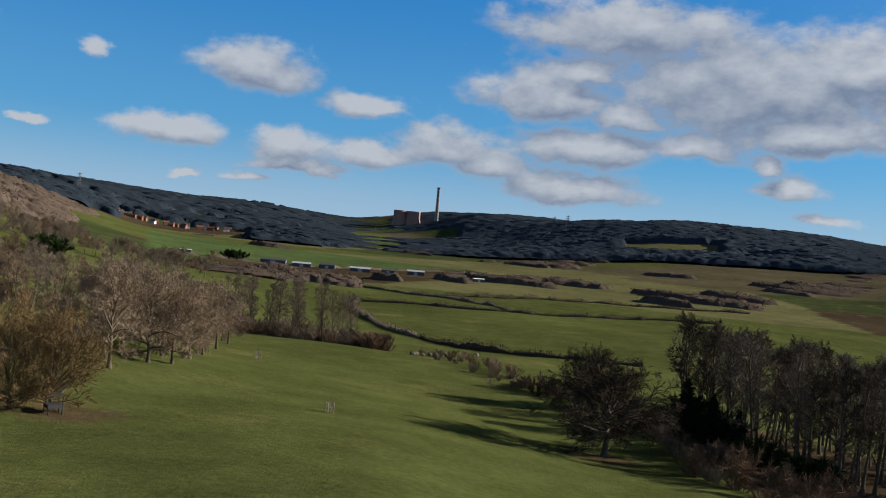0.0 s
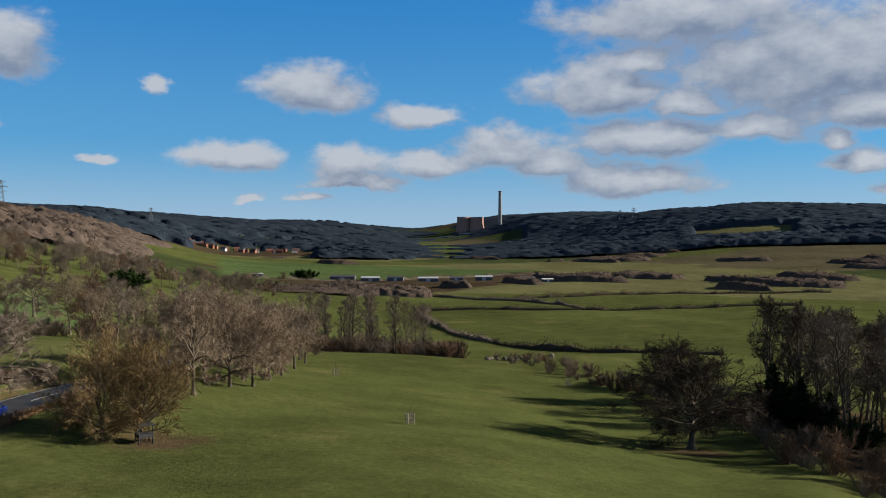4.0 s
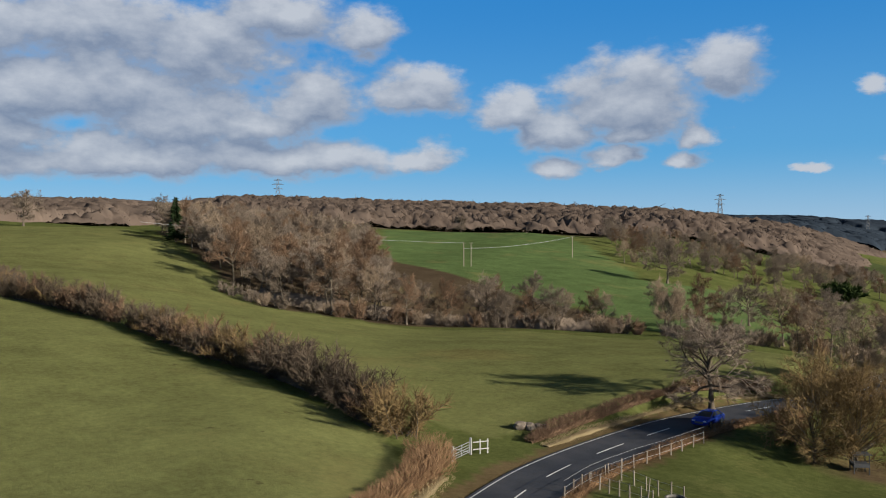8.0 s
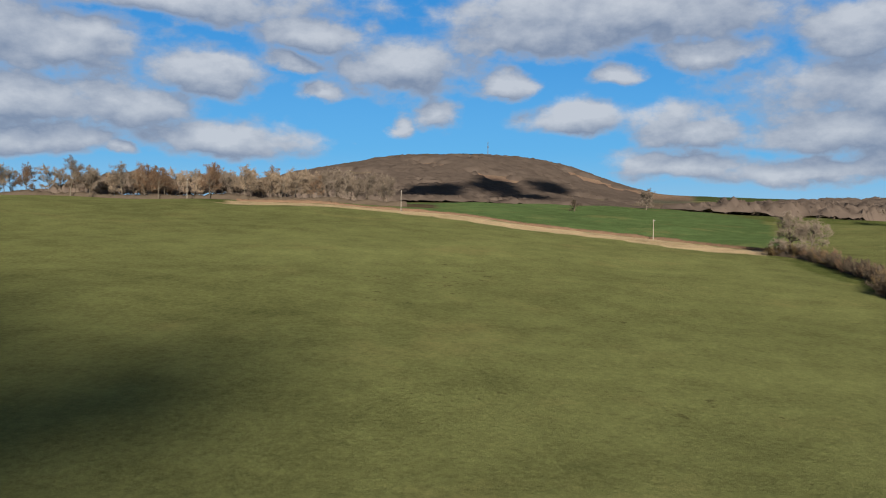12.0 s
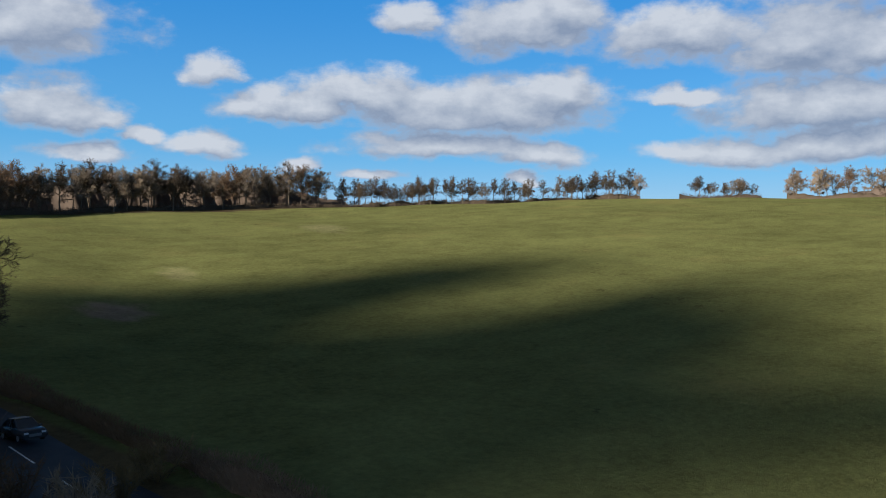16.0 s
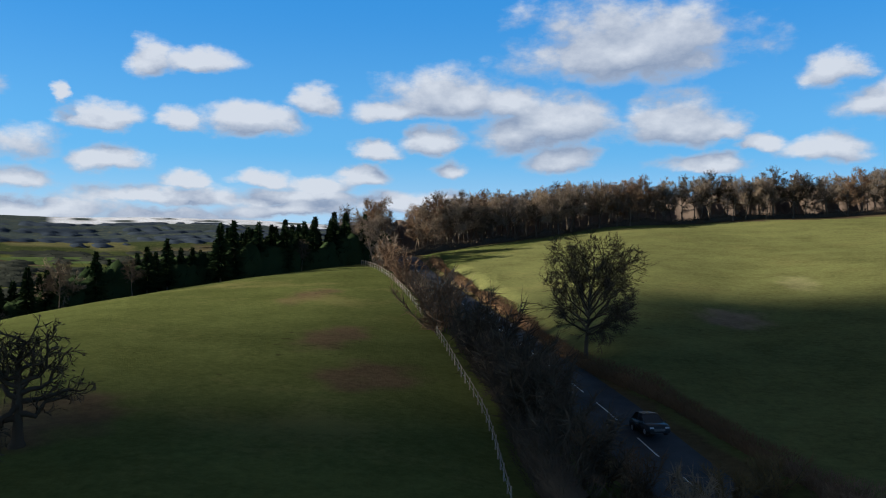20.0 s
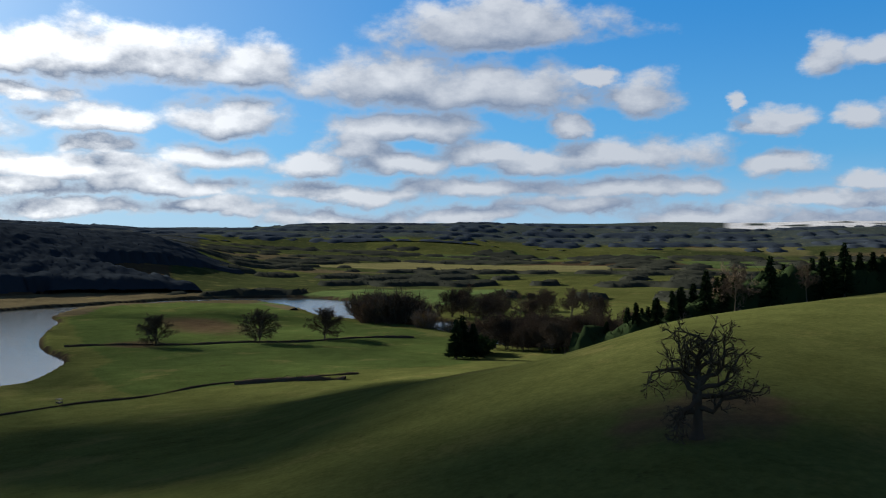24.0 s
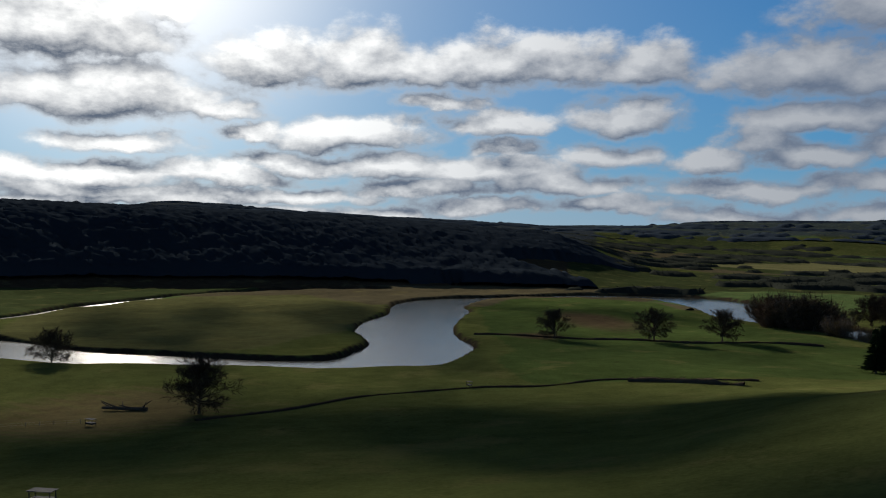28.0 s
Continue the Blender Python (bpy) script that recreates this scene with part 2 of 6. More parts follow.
def plain(name, colour, rough=0.8, vary=0.25, scale=3.0, bump=0.2, metal=0.0, each=0.0):
    """Two-scale noisy paint, bark, stone or metal."""
    m, n, b = material(name)
    co = n.add("ShaderNodeTexCoord").outputs["Object"]
    coarse, fine = n.noise(co, scale * 0.25, 3.0), n.noise(co, scale * 4.0, 5.0, 0.65)
    tone = n.math("ADD", n.math("MULTIPLY", coarse, 1.1), n.math("MULTIPLY", fine, 0.9))
    v = n.remap(tone, 0.6, 1.4, 1 - vary, 1 + vary, False)
    if each:
        v = n.math("MULTIPLY", v, n.remap(n.add("ShaderNodeObjectInfo").outputs["Random"], 0, 1, 1 - each, 1 + each, False))
    col = n.vmath("SCALE", colour)
    col.node.inputs["Scale"].default_value = 1.0
    n.tree.links.new(v, col.node.inputs["Scale"])
    n.tree.links.new(col, b.inputs["Base Color"])
    b.inputs["Roughness"].default_value, b.inputs["Metallic"].default_value = rough, metal
    b.inputs["Specular IOR Level"].default_value = 0.25
    if bump:
        bm = n.add("ShaderNodeBump", ins={"Strength": bump, "Height": fine, "Distance": 0.1})
        n.tree.links.new(bm.outputs[0], b.inputs["Normal"])
    return m


def twiggy(name, a, c, each=0.25, scale=0.3, island=0.6):
    """Bark and winter twigs: colour wanders between two browns, from branch to branch and tree to tree."""
    m, n, b = material(name)
    geo = n.add("ShaderNodeNewGeometry")
    fac = n.math("ADD", n.math("MULTIPLY", geo.outputs["Random Per Island"], island), n.math("MULTIPLY", n.noise(geo.outputs["Position"], scale, 3.0), 1 - island))
    col = n.mix(fac, a, c)
    k = n.remap(n.add("ShaderNodeObjectInfo").outputs["Random"], 0, 1, 1 - each, 1 + each, False)
    out = n.vmath("SCALE", col)
    n.tree.links.new(k, out.node.inputs["Scale"])
    n.tree.links.new(out, b.inputs["Base Color"])
    b.inputs["Roughness"].default_value = 1.0
    b.inputs["Specular IOR Level"].default_value = 0.0
    return m


BARK = twiggy("bark", (0.075, 0.06, 0.045), (0.15, 0.125, 0.095))
TWIG = twiggy("winter_twigs", (0.122, 0.096, 0.073), (0.232, 0.186, 0.145))
TWIG_PALE = twiggy("pale_twigs", (0.165, 0.122, 0.085), (0.31, 0.238, 0.17))
TWIG_GOLD = twiggy("golden_twigs", (0.105, 0.072, 0.034), (0.20, 0.14, 0.068))
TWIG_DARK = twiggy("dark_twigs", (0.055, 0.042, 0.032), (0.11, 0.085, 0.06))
TWIG_RED = twiggy("reddish_twigs", (0.10, 0.064, 0.04), (0.20, 0.13, 0.085))
NEEDLE = twiggy("conifer_needles", (0.012, 0.022, 0.010), (0.03, 0.045, 0.018))
IVY = twiggy("ivy_leaves", (0.02, 0.035, 0.012), (0.05, 0.07, 0.025))
FAR_WOOD = twiggy("far_wood", (0.066, 0.049, 0.040), (0.150, 0.116, 0.092), scale=0.022, island=0.22)
# distant haze and shade are put into this dark bluish colour
FAR_HAZY = twiggy("far_hazy_wood", (0.019, 0.027, 0.038), (0.039, 0.050, 0.064), scale=0.012, island=0.3)
PLAIN_WOOD = twiggy("plain_wood", (0.022, 0.026, 0.022), (0.046, 0.050, 0.038), scale=0.02, island=0.3)
STRAW = twiggy("dead_grass", (0.17, 0.13, 0.07), (0.31, 0.245, 0.145))
BRACKEN = twiggy("bracken", (0.12, 0.07, 0.038), (0.22, 0.14, 0.08))


def ground_material():
    m, n, b = material("turf")
    field = n.add("ShaderNodeVertexColor", layer_name="field").outputs["Color"]
    pos = n.add("ShaderNodeNewGeometry").outputs["Position"]
    big, mid, fine = n.noise(pos, 0.012, 4.0), n.noise(pos, 0.13, 6.0, 0.65), n.noise(pos, 1.3, 7.0, 0.78)
    tone = n.math("ADD", n.math("ADD", n.math("MULTIPLY", big, 0.5), n.math("MULTIPLY", mid, 0.55)), n.math("MULTIPLY", fine, 0.7))
    col = n.vmath("SCALE", field)
    n.tree.links.new(n.remap(tone, 0.58, 1.16, 0.48, 1.55, False), col.node.inputs["Scale"])
    straw = n.remap(n.math("ADD", n.noise(pos, 0.045, 5.0, 0.65), n.math("MULTIPLY", fine, 0.25)), 0.66, 0.86)
    col = n.mix(n.math("MULTIPLY", straw, 0.5), col, (0.19, 0.165, 0.065))
    mole = n.remap(n.math("ADD", n.noise(pos, 0.35, 3.0, 0.7), n.math("MULTIPLY", n.noise(pos, 0.03, 2.0), 0.5)), 0.94, 1.02)
    col = n.mix(n.math("MULTIPLY", mole, 0.55), col, (0.045, 0.038, 0.018))
    n.tree.links.new(col, b.inputs["Base Color"])
    b.inputs["Roughness"].default_value = 1.0
    b.inputs["Specular IOR Level"].default_value = 0.0
    bump = n.add("ShaderNodeBump", ins={"Strength": 0.6, "Distance": 0.35, "Height": n.math("ADD", fine, mid)})
    n.tree.links.new(bump.outputs[0], b.inputs["Normal"])
    return m


def water_material():
    m, n, b = material("river_water")
    pos = n.add("ShaderNodeNewGeometry").outputs["Position"]
    b.inputs["Base Color"].default_value = (0.035, 0.035, 0.025, 1)
    b.inputs["Roughness"].default_value = 0.16
    b.inputs["IOR"].default_value = 1.33
    h = n.math("ADD", n.noise(pos, 0.9, 4.0, 0.6), n.math("MULTIPLY", n.noise(pos, 0.06, 3.0), 2.0))
    bump = n.add("ShaderNodeBump", ins={"Strength": 0.16, "Distance": 0.25, "Height": h})
    n.tree.links.new(bump.outputs[0], b.inputs["Normal"])
    return m


def asphalt_material():
    m, n, b = material("asphalt")
    pos = n.add("ShaderNodeNewGeometry").outputs["Position"]
    t = n.math("ADD", n.math("MULTIPLY", n.noise(pos, 0.25, 4.0), 0.6), n.math("MULTIPLY", n.noise(pos, 9.0, 4.0, 0.7), 0.4))
    n.tree.links.new(n.mix(n.remap(t, 0.35, 0.65), (0.026, 0.028, 0.033), (0.058, 0.058, 0.062)), b.inputs["Base Color"])
    b.inputs["Roughness"].default_value = 0.75
    b.inputs["Specular IOR Level"].default_value = 0.2
    return m


TURF, WATER, ASPHALT = ground_material(), water_material(), asphalt_material()
PAINT = plain("road_paint", (0.62, 0.62, 0.58), 0.7, 0.25, 2.0, 0.0)
POST_WOOD = plain("weathered_wood", (0.24, 0.205, 0.165), 0.85, 0.35, 6.0, 0.3, each=0.25)
WHITE_WOOD = plain("white_painted_wood", (0.30, 0.30, 0.28), 0.6, 0.12, 4.0)
GALVANISED = plain("galvanised_steel", (0.38, 0.39, 0.40), 0.5, 0.15, 5.0, 0.0, 0.5)
CONCRETE = plain("concrete", (0.15, 0.142, 0.13), 0.85, 0.25, 2.0)
STONE = plain("stone", (0.17, 0.14, 0.11), 0.9, 0.35, 2.0, 0.5)


# ---- geometry helpers ----
def mesh_of(name, verts, faces, mats, smooth=False, index=None):
    me = bpy.data.meshes.new(name)
    me.from_pydata([tuple(v) for v in verts], [], [tuple(int(i) for i in f) for f in faces])
    for m in mats if isinstance(mats, (list, tuple)) else [mats]:
        me.materials.append(m)
    if smooth:
        me.polygons.foreach_set("use_smooth", [True] * len(me.polygons))
    if index is not None:
        me.polygons.foreach_set("material_index", index)
    me.update()
    return me


def tri_mesh(name, v, f, mats, smooth=False, normals=None):
    """Fast mesh of triangles from arrays; normals (one a vertex) round off the shading of a mass of twigs."""
    me = bpy.data.meshes.new(name)
    v, f = np.asarray(v, np.float32), np.asarray(f, np.int32)
    if normals is not None:
        face = np.cross(v[f[:, 1]] - v[f[:, 0]], v[f[:, 2]] - v[f[:, 0]])
        turned = (face * normals[f[:, 0]]).sum(1) < 0
        f = np.where(turned[:, None], f[:, ::-1], f)
        smooth = True
    me.vertices.add(len(v))
    me.vertices.foreach_set("co", v.ravel())
    me.loops.add(f.size)
    me.loops.foreach_set("vertex_index", f.ravel())
    me.polygons.add(len(f))
    me.polygons.foreach_set("loop_start", np.arange(0, f.size, 3, dtype=np.int32))
    me.materials.append(mats)
    me.update(calc_edges=True)
    if smooth:
        me.polygons.foreach_set("use_smooth", [True] * len(f))
    me.validate()
    if normals is not None:
        me.normals_split_custom_set_from_vertices(normals.astype(np.float32))
    return me


def part(name, data, parent, label=""):
    """One mesh object under a thing or a part. data: a mesh, or a bmesh with its material."""
    if isinstance(data, tuple):
        bm, mat = data
        me = bpy.data.meshes.new(name)
        bm.to_mesh(me)
        bm.free()
        me.materials.append(mat)
        data = me
    ob = new(name, data)
    ob.parent = parent
    return tagged(ob, label)


def box(sx, sy, sz, at=(0, 0, 0), bevel=0.0, turn=None):
    bm = bmesh.new()
    m = Matrix.Translation(at) @ (turn or Matrix()) @ Matrix.Diagonal((sx, sy, sz, 1))
    bmesh.ops.create_cube(bm, size=1, matrix=m)
    if bevel:
        bmesh.ops.bevel(bm, geom=bm.edges[:], offset=bevel, segments=2, affect="EDGES")
    return bm


def rod(a, b, r0, r1, sides=8):
    a, b = Vector(a), Vector(b)
    bm = bmesh.new()
    m = Matrix.Translation((a + b) / 2) @ (b - a).to_track_quat("Z", "Y").to_matrix().to_4x4()
    bmesh.ops.create_cone(bm, cap_ends=True, segments=sides, radius1=r0, radius2=r1, depth=(b - a).length, matrix=m)
    return bm


def joined(*bms):
    out = bmesh.new()
    for bm in bms:
        me = bpy.data.meshes.new("tmp")
        bm.to_mesh(me)
        bm.free()
        out.from_mesh(me)
        bpy.data.meshes.remove(me)
    return out


def curve_points(pts, step=2.0):
    """Catmull-Rom line through the points, in even steps."""
    p = np.array([pts[0]] + list(pts) + [pts[-1]], float)
    p[0], p[-1] = 2 * p[1] - p[2], 2 * p[-2] - p[-3]
    out = []
    for i in range(1, len(p) - 2):
        n = max(2, int(np.linalg.norm(p[i + 1] - p[i]) / step))
        for k in range(n):
            t = k / n
            out.append(0.5 * (2 * p[i] + (p[i + 1] - p[i - 1]) * t + (2 * p[i - 1] - 5 * p[i] + 4 * p[i + 1] - p[i + 2]) * t * t + (3 * p[i] - p[i - 1] - 3 * p[i + 1] + p[i + 2]) * t ** 3))
    out.append(p[-2])
    return np.array(out)


def near_line(x, y, line):
    """Distance to a line of points and the index of its nearest point (arrays); far from the line 1e9."""
    x, y = np.asarray(x, float), np.asarray(y, float)
    best, which = np.full(x.shape, 1e9), np.zeros(x.shape, int)
    lo, hi = line[:, :2].min(0) - 60, line[:, :2].max(0) + 60
    ids = np.where((x > lo[0]) & (x < hi[0]) & (y > lo[1]) & (y < hi[1]))[0]
    a, ab = line[:-1, :2], line[1:, :2] - line[:-1, :2]
    ll = np.maximum((ab ** 2).sum(1), 1e-9)
    for part_ids in np.array_split(ids, max(1, len(ids) // 4000)):
        if not len(part_ids):
            continue
        dx, dy = x[part_ids, None] - a[None, :, 0], y[part_ids, None] - a[None, :, 1]
        t = np.clip((dx * ab[:, 0] + dy * ab[:, 1]) / ll, 0, 1)
        d = np.hypot(dx - t * ab[:, 0], dy - t * ab[:, 1])
        k = d.argmin(1)
        best[part_ids], which[part_ids] = d[np.arange(len(part_ids)), k], k
    return best, which


def within(x, y, poly):
    """Points inside a polygon (arrays)."""
    inside = np.zeros(np.shape(x), bool)
    for (x1, y1), (x2, y2) in zip(poly, poly[1:] + poly[:1]):
        if y1 != y2:
            inside ^= ((y1 > y) != (y2 > y)) & (x < (x2 - x1) * (y - y1) / (y2 - y1) + x1)
    return inside


def polar(*pairs):
    """A polygon or line from pairs of heading (degrees) and distance."""
    return [(-d * math.sin(radians(a)), d * math.cos(radians(a))) for a, d in pairs]


# ---- the land ----
SPOKES = {}


def spoke(az, *dz):
    SPOKES[az] = dz


spoke(0, (0, 1), (60, -1), (115, -7.3), (150, -10.6), (190, -13.4), (230, -15.6), (262, -22), (350, -23), (500, -24), (1100, -22), (1800, -21), (3000, -15), (3600, 8), (4100, 112), (4900, 115))
spoke(4, (0, 1), (60, -0.8), (115, -6.6), (150, -9.6), (190, -12.4), (230, -14.4), (262, -21), (350, -23), (500, -24), (1100, -22), (1800, -21), (3000, -15), (3800, 5), (4600, 46), (4900, 50))
spoke(10, (0, 1), (60, -0.5), (100, -3.8), (150, -8.4), (190, -11.6), (228, -13.2), (275, -19), (400, -22), (750, -22), (1100, -20), (1800, -19), (3000, 5), (4500, 88), (4900, 90))
spoke(17, (0, 1), (60, -0.6), (85, -2.2), (130, -3.5), (200, -9.5), (300, -14), (700, -16), (1200, -14), (1900, -21), (2600, 25), (4500, 98), (4900, 100))
spoke(24, (0, 1), (62, 0), (85, -2), (107, 0.2), (150, -0.1), (200, -5), (300, -6), (420, -3), (800, 6), (1200, 25), (2500, 85), (4900, 140))
spoke(32, (0, 1), (60, 0.4), (79, 0), (100, 2.5), (125, 2), (170, -0.2), (215, -3), (300, 1), (450, 13), (700, 26), (1200, 54), (1700, 72), (4900, 150))
spoke(42, (0, 1), (60, 0), (79, 0), (120, 2.1), (185, -0.4), (230, -3), (350, 12), (480, 26), (520, 27), (600, 24), (800, 36), (1200, 66), (4900, 160))
spoke(50, (0, 1), (50, 1), (76, 0.2), (120, 2), (200, -0.6), (240, 0), (350, 14), (540, 29), (620, 29), (800, 40), (1200, 70), (4900, 160))
spoke(60, (0, 1), (50, 2), (100, 3.2), (150, 4), (210, 4), (300, 14), (450, 25), (700, 40), (1200, 76), (1700, 100), (4900, 160))
spoke(70, (0, 1), (50, 2), (90, 3.2), (150, 7), (220, 12), (300, 20), (400, 28), (460, 29), (600, 31), (1200, 70), (1700, 100), (4900, 165))
spoke(81, (0, 1), (54, 2), (150, 8), (250, 16), (330, 22), (450, 32), (560, 36), (700, 38), (1500, 84), (3000, 175), (4900, 190))
spoke(89, (0, 1), (54, 2), (150, 9.5), (250, 17.8), (330, 25), (550, 42), (700, 43), (1000, 50), (1900, 85), (2300, 130), (2900, 190), (4900, 150))
spoke(95, (0, 1), (54, 2), (150, 10.5), (265, 22), (330, 27), (540, 44), (700, 46), (1000, 58), (2000, 105), (2500, 175), (3000, 300), (3400, 325), (4900, 200))
spoke(100, (0, 1), (54, 2), (150, 11.5), (275, 25), (330, 29), (500, 42), (700, 46), (1000, 60), (2000, 115), (2500, 205), (3050, 352), (3300, 357), (4900, 200))
spoke(106, (0, 1), (54, 2), (150, 12.5), (285, 28), (400, 37), (700, 45), (2000, 115), (2500, 185), (3050, 330), (3300, 335), (4900, 200))
spoke(113, (0, 1), (54, 2), (150, 13.5), (295, 30.5), (400, 37), (700, 42), (2000, 100), (2900, 240), (3300, 250), (4900, 150))
spoke(125, (0, 1), (54, 2), (150, 13.5), (250, 25.5), (320, 33), (400, 34), (700, 33), (4900, 60))
spoke(142, (0, 1), (53, 2), (100, 6), (150, 12), (250, 26), (320, 33), (360, 33.5), (500, 31), (4900, 30))
spoke(160, (0, 1), (53, 2), (90, 4.6), (130, 8.4), (200, 17.5), (300, 29), (330, 29.5), (450, 30), (4900, 30))
spoke(174, (0, 1), (53, 2), (90, 4.4), (130, 7.2), (200, 14.5), (290, 26), (400, 29), (4900, 30))
spoke(182, (0, 1.2), (62, 2.3), (95, 5.6), (130, 9), (200, 16), (272, 23.3), (400, 30), (4900, 30))
spoke(188, (0, 1.4), (62, 2.8), (95, 5), (150, 10), (200, 14.5), (250, 19.5), (330, 24), (4900, 20))
spoke(195, (0, 1.6), (52, 3.2), (85, 5.6), (120, 8), (190, 13), (230, 15.5), (320, 16), (600, 0), (4900, 20))
spoke(200, (0, 1.6), (55, 3.8), (85, 6), (120, 9), (190, 13.4), (230, 13), (330, 8), (600, -10), (1500, -26), (4900, 110))
spoke(207, (0, 1.6), (60, 4.2), (100, 7.4), (165, 11.4), (200, 9.5), (300, -3), (600, -25), (1500, -28), (2900, -24), (4400, 128), (4900, 150))
spoke(214, (0, 1.5), (60, 4.6), (110, 8), (145, 9.4), (180, 7), (300, -10), (500, -27), (1500, -28), (2900, -24), (4400, 128), (4900, 150))
spoke(222, (0, 1.4), (60, 4.4), (90, 6.6), (112, 7.6), (140, 6.4), (220, -9), (350, -26), (450, -28), (2900, -24), (4400, 128), (4900, 150))
spoke(230, (0, 1.2), (60, 2.4), (90, 3.2), (118, 2.8), (160, -3.5), (250, -20), (340, -27), (450, -28), (2900, -24), (4200, 130), (4900, 145))
spoke(240, (0, 1), (60, 0), (90, -1.4), (130, -4), (180, -11), (270, -23), (340, -27), (450, -28), (2600, -25), (4000, 138), (4900, 130))
spoke(250, (0, 1), (60, -2), (80, -4), (150, -14.5), (240, -24.5), (310, -27.5), (420, -28), (1000, -27.5), (2000, -14), (3000, 20), (4000, 112), (4900, 110))
spoke(256, (0, 1), (60, -2.6), (80, -5), (150, -16), (235, -25.5), (300, -27.8), (420, -28), (900, -28), (1150, 5), (1500, 44), (2500, 40), (4500, 110), (4900, 110))
spoke(263, (0, 1), (60, -3.4), (80, -6), (150, -17.5), (230, -26), (290, -27.8), (420, -28), (880, -28), (1150, 30), (1400, 36), (2500, 60), (4000, 120), (4900, 125))
spoke(272, (0, 1), (60, -4.5), (110, -11.5), (160, -19), (225, -26.4), (290, -28), (420, -28), (860, -28), (1100, 40), (1300, 46), (2500, 80), (4000, 150), (4900, 150))
spoke(281, (0, 1), (60, -5), (110, -12), (160, -19.5), (220, -26.6), (290, -28), (420, -28), (860, -28), (1080, 46), (1250, 50), (2500, 100), (4000, 190), (4900, 190))
spoke(292, (0, 1), (60, -5), (110, -12), (160, -19.5), (220, -26.6), (290, -28), (420, -28), (860, -28), (1080, 46), (1250, 58), (4900, 100))
spoke(312, (0, 1), (60, -5), (110, -12), (200, -23), (300, -27), (800, -26), (1200, 40), (2500, 110), (4900, 140))
spoke(332, (0, 1), (60, -5), (110, -12), (160, -17.5), (220, -21), (300, -24), (800, -24), (1300, -5), (1700, 30), (2500, 78), (4900, 80))
spoke(338, (0, 1), (60, -4), (95, -7), (130, -12.5), (180, -18), (260, -22), (700, -24), (1100, -14), (1600, 12), (2500, 100), (4900, 105))
spoke(343, (0, 1), (60, -3.6), (95, -7.6), (125, -12.6), (150, -12), (200, -15), (300, -22), (700, -24), (1200, -14), (1700, 15), (2500, 108), (4900, 110))
spoke(349, (0, 1), (60, -2.8), (100, -8.0), (125, -11.8), (180, -14.6), (240, -17), (320, -23), (700, -24), (1300, -18), (1900, 10), (2500, 72), (3300, 95), (4900, 120))
spoke(355, (0, 1), (60, -2), (115, -8.6), (150, -12), (190, -14.6), (240, -16.5), (300, -23), (700, -24), (1500, -21), (2500, -10), (3200, 60), (3700, 120), (4900, 125))

GAZ, GR = 720, 260
RAD = np.geomspace(6, 4900, GR)


def land_table():
    names = sorted(SPOKES)
    prof = np.array([np.interp(RAD, *np.array(SPOKES[a], float).T) for a in names])
    grid = np.empty((GAZ, GR))
    for j in range(GR):
        grid[:, j] = np.interp(np.arange(GAZ) * 360 / GAZ, names + [names[0] + 360], list(prof[:, j]) + [prof[0, j]])
    k = np.exp(-0.5 * (np.arange(-8, 9) / 3.2) ** 2)
    k /= k.sum()
    grid = sum(c * np.roll(grid, s, 0) for s, c in zip(range(-8, 9), k))
    pad = np.pad(grid, ((0, 0), (4, 4)), "edge")
    k = np.exp(-0.5 * (np.arange(-4, 5) / 2.0) ** 2)
    k /= k.sum()
    return sum(c * pad[:, 4 + s:4 + s + GR] for s, c in zip(range(-4, 5), k))


TABLE = land_table()
ROAD = curve_points([(-66, 190, -8.0), (-57, 150, -4.5), (-50, 125, -2.2), (-47, 108, -0.8), (-47.5, 94, 0), (-49, 80, 0), (-48.3, 68, 0), (-46, 55, 0.1), (-42.5, 45, 0.2), (-36.5, 32, 0.4), (-28, 12, 0.7), (-18, -18, 1.1), (-8, -44, 1.6), (-2, -60, 2.1), (5, -78, 3.6), (16, -107, 4.9), (27, -132, 6.7), (49, -179, 10.9), (61, -206, 14.2), (78, -245, 15.5)], 1.5)
# the river: the bank of the near meadows, the far bank, and the loop round the flat field
NEAR_BANK = polar((304, 520), (302, 450), (296, 395)) + [(340, 132), (328, 97), (324, 45), (321, 3), (318, -28), (331, -41), (360, -53), (389, -60), (424, -57), (460, -60), (498, -66), (579, -86), (630, -90), (691, -117), (724, -158), (728, -200), (724, -245), (690, -262), (612, -258), (532, -247), (482, -252), (430, -256), (380, -252), (323, -244), (290, -268), (262, -300), (232, -360), (222, -450)]
FAR_BANK = [(262, -450), (280, -370), (310, -318), (350, -306), (400, -294), (470, -296), (540, -298), (601, -310), (658, -335), (713, -332), (750, -312), (772, -265), (768, -205), (741, -158), (726, -98), (691, -56), (630, -37), (566, -31), (500, -13), (453, -7), (398, -13), (372, -6), (347, 4), (347, 31), (363, 74), (378, 112), (405, 142), (422, 163)]
LOOP = polar((297, 480), (297, 510), (291, 545), (286, 634), (278, 772), (273, 806), (268, 815), (267, 840), (273, 829), (278, 797), (286, 658), (291, 570), (300, 568))
RIVER = np.concatenate([curve_points([(*p, 0.0) for p in line], 11.0)[:, :2] for line in (NEAR_BANK, FAR_BANK, LOOP)])
RIVER = np.concatenate([RIVER, RIVER[:1]])
RIVER_POLY = [tuple(p) for p in RIVER[:-1]]


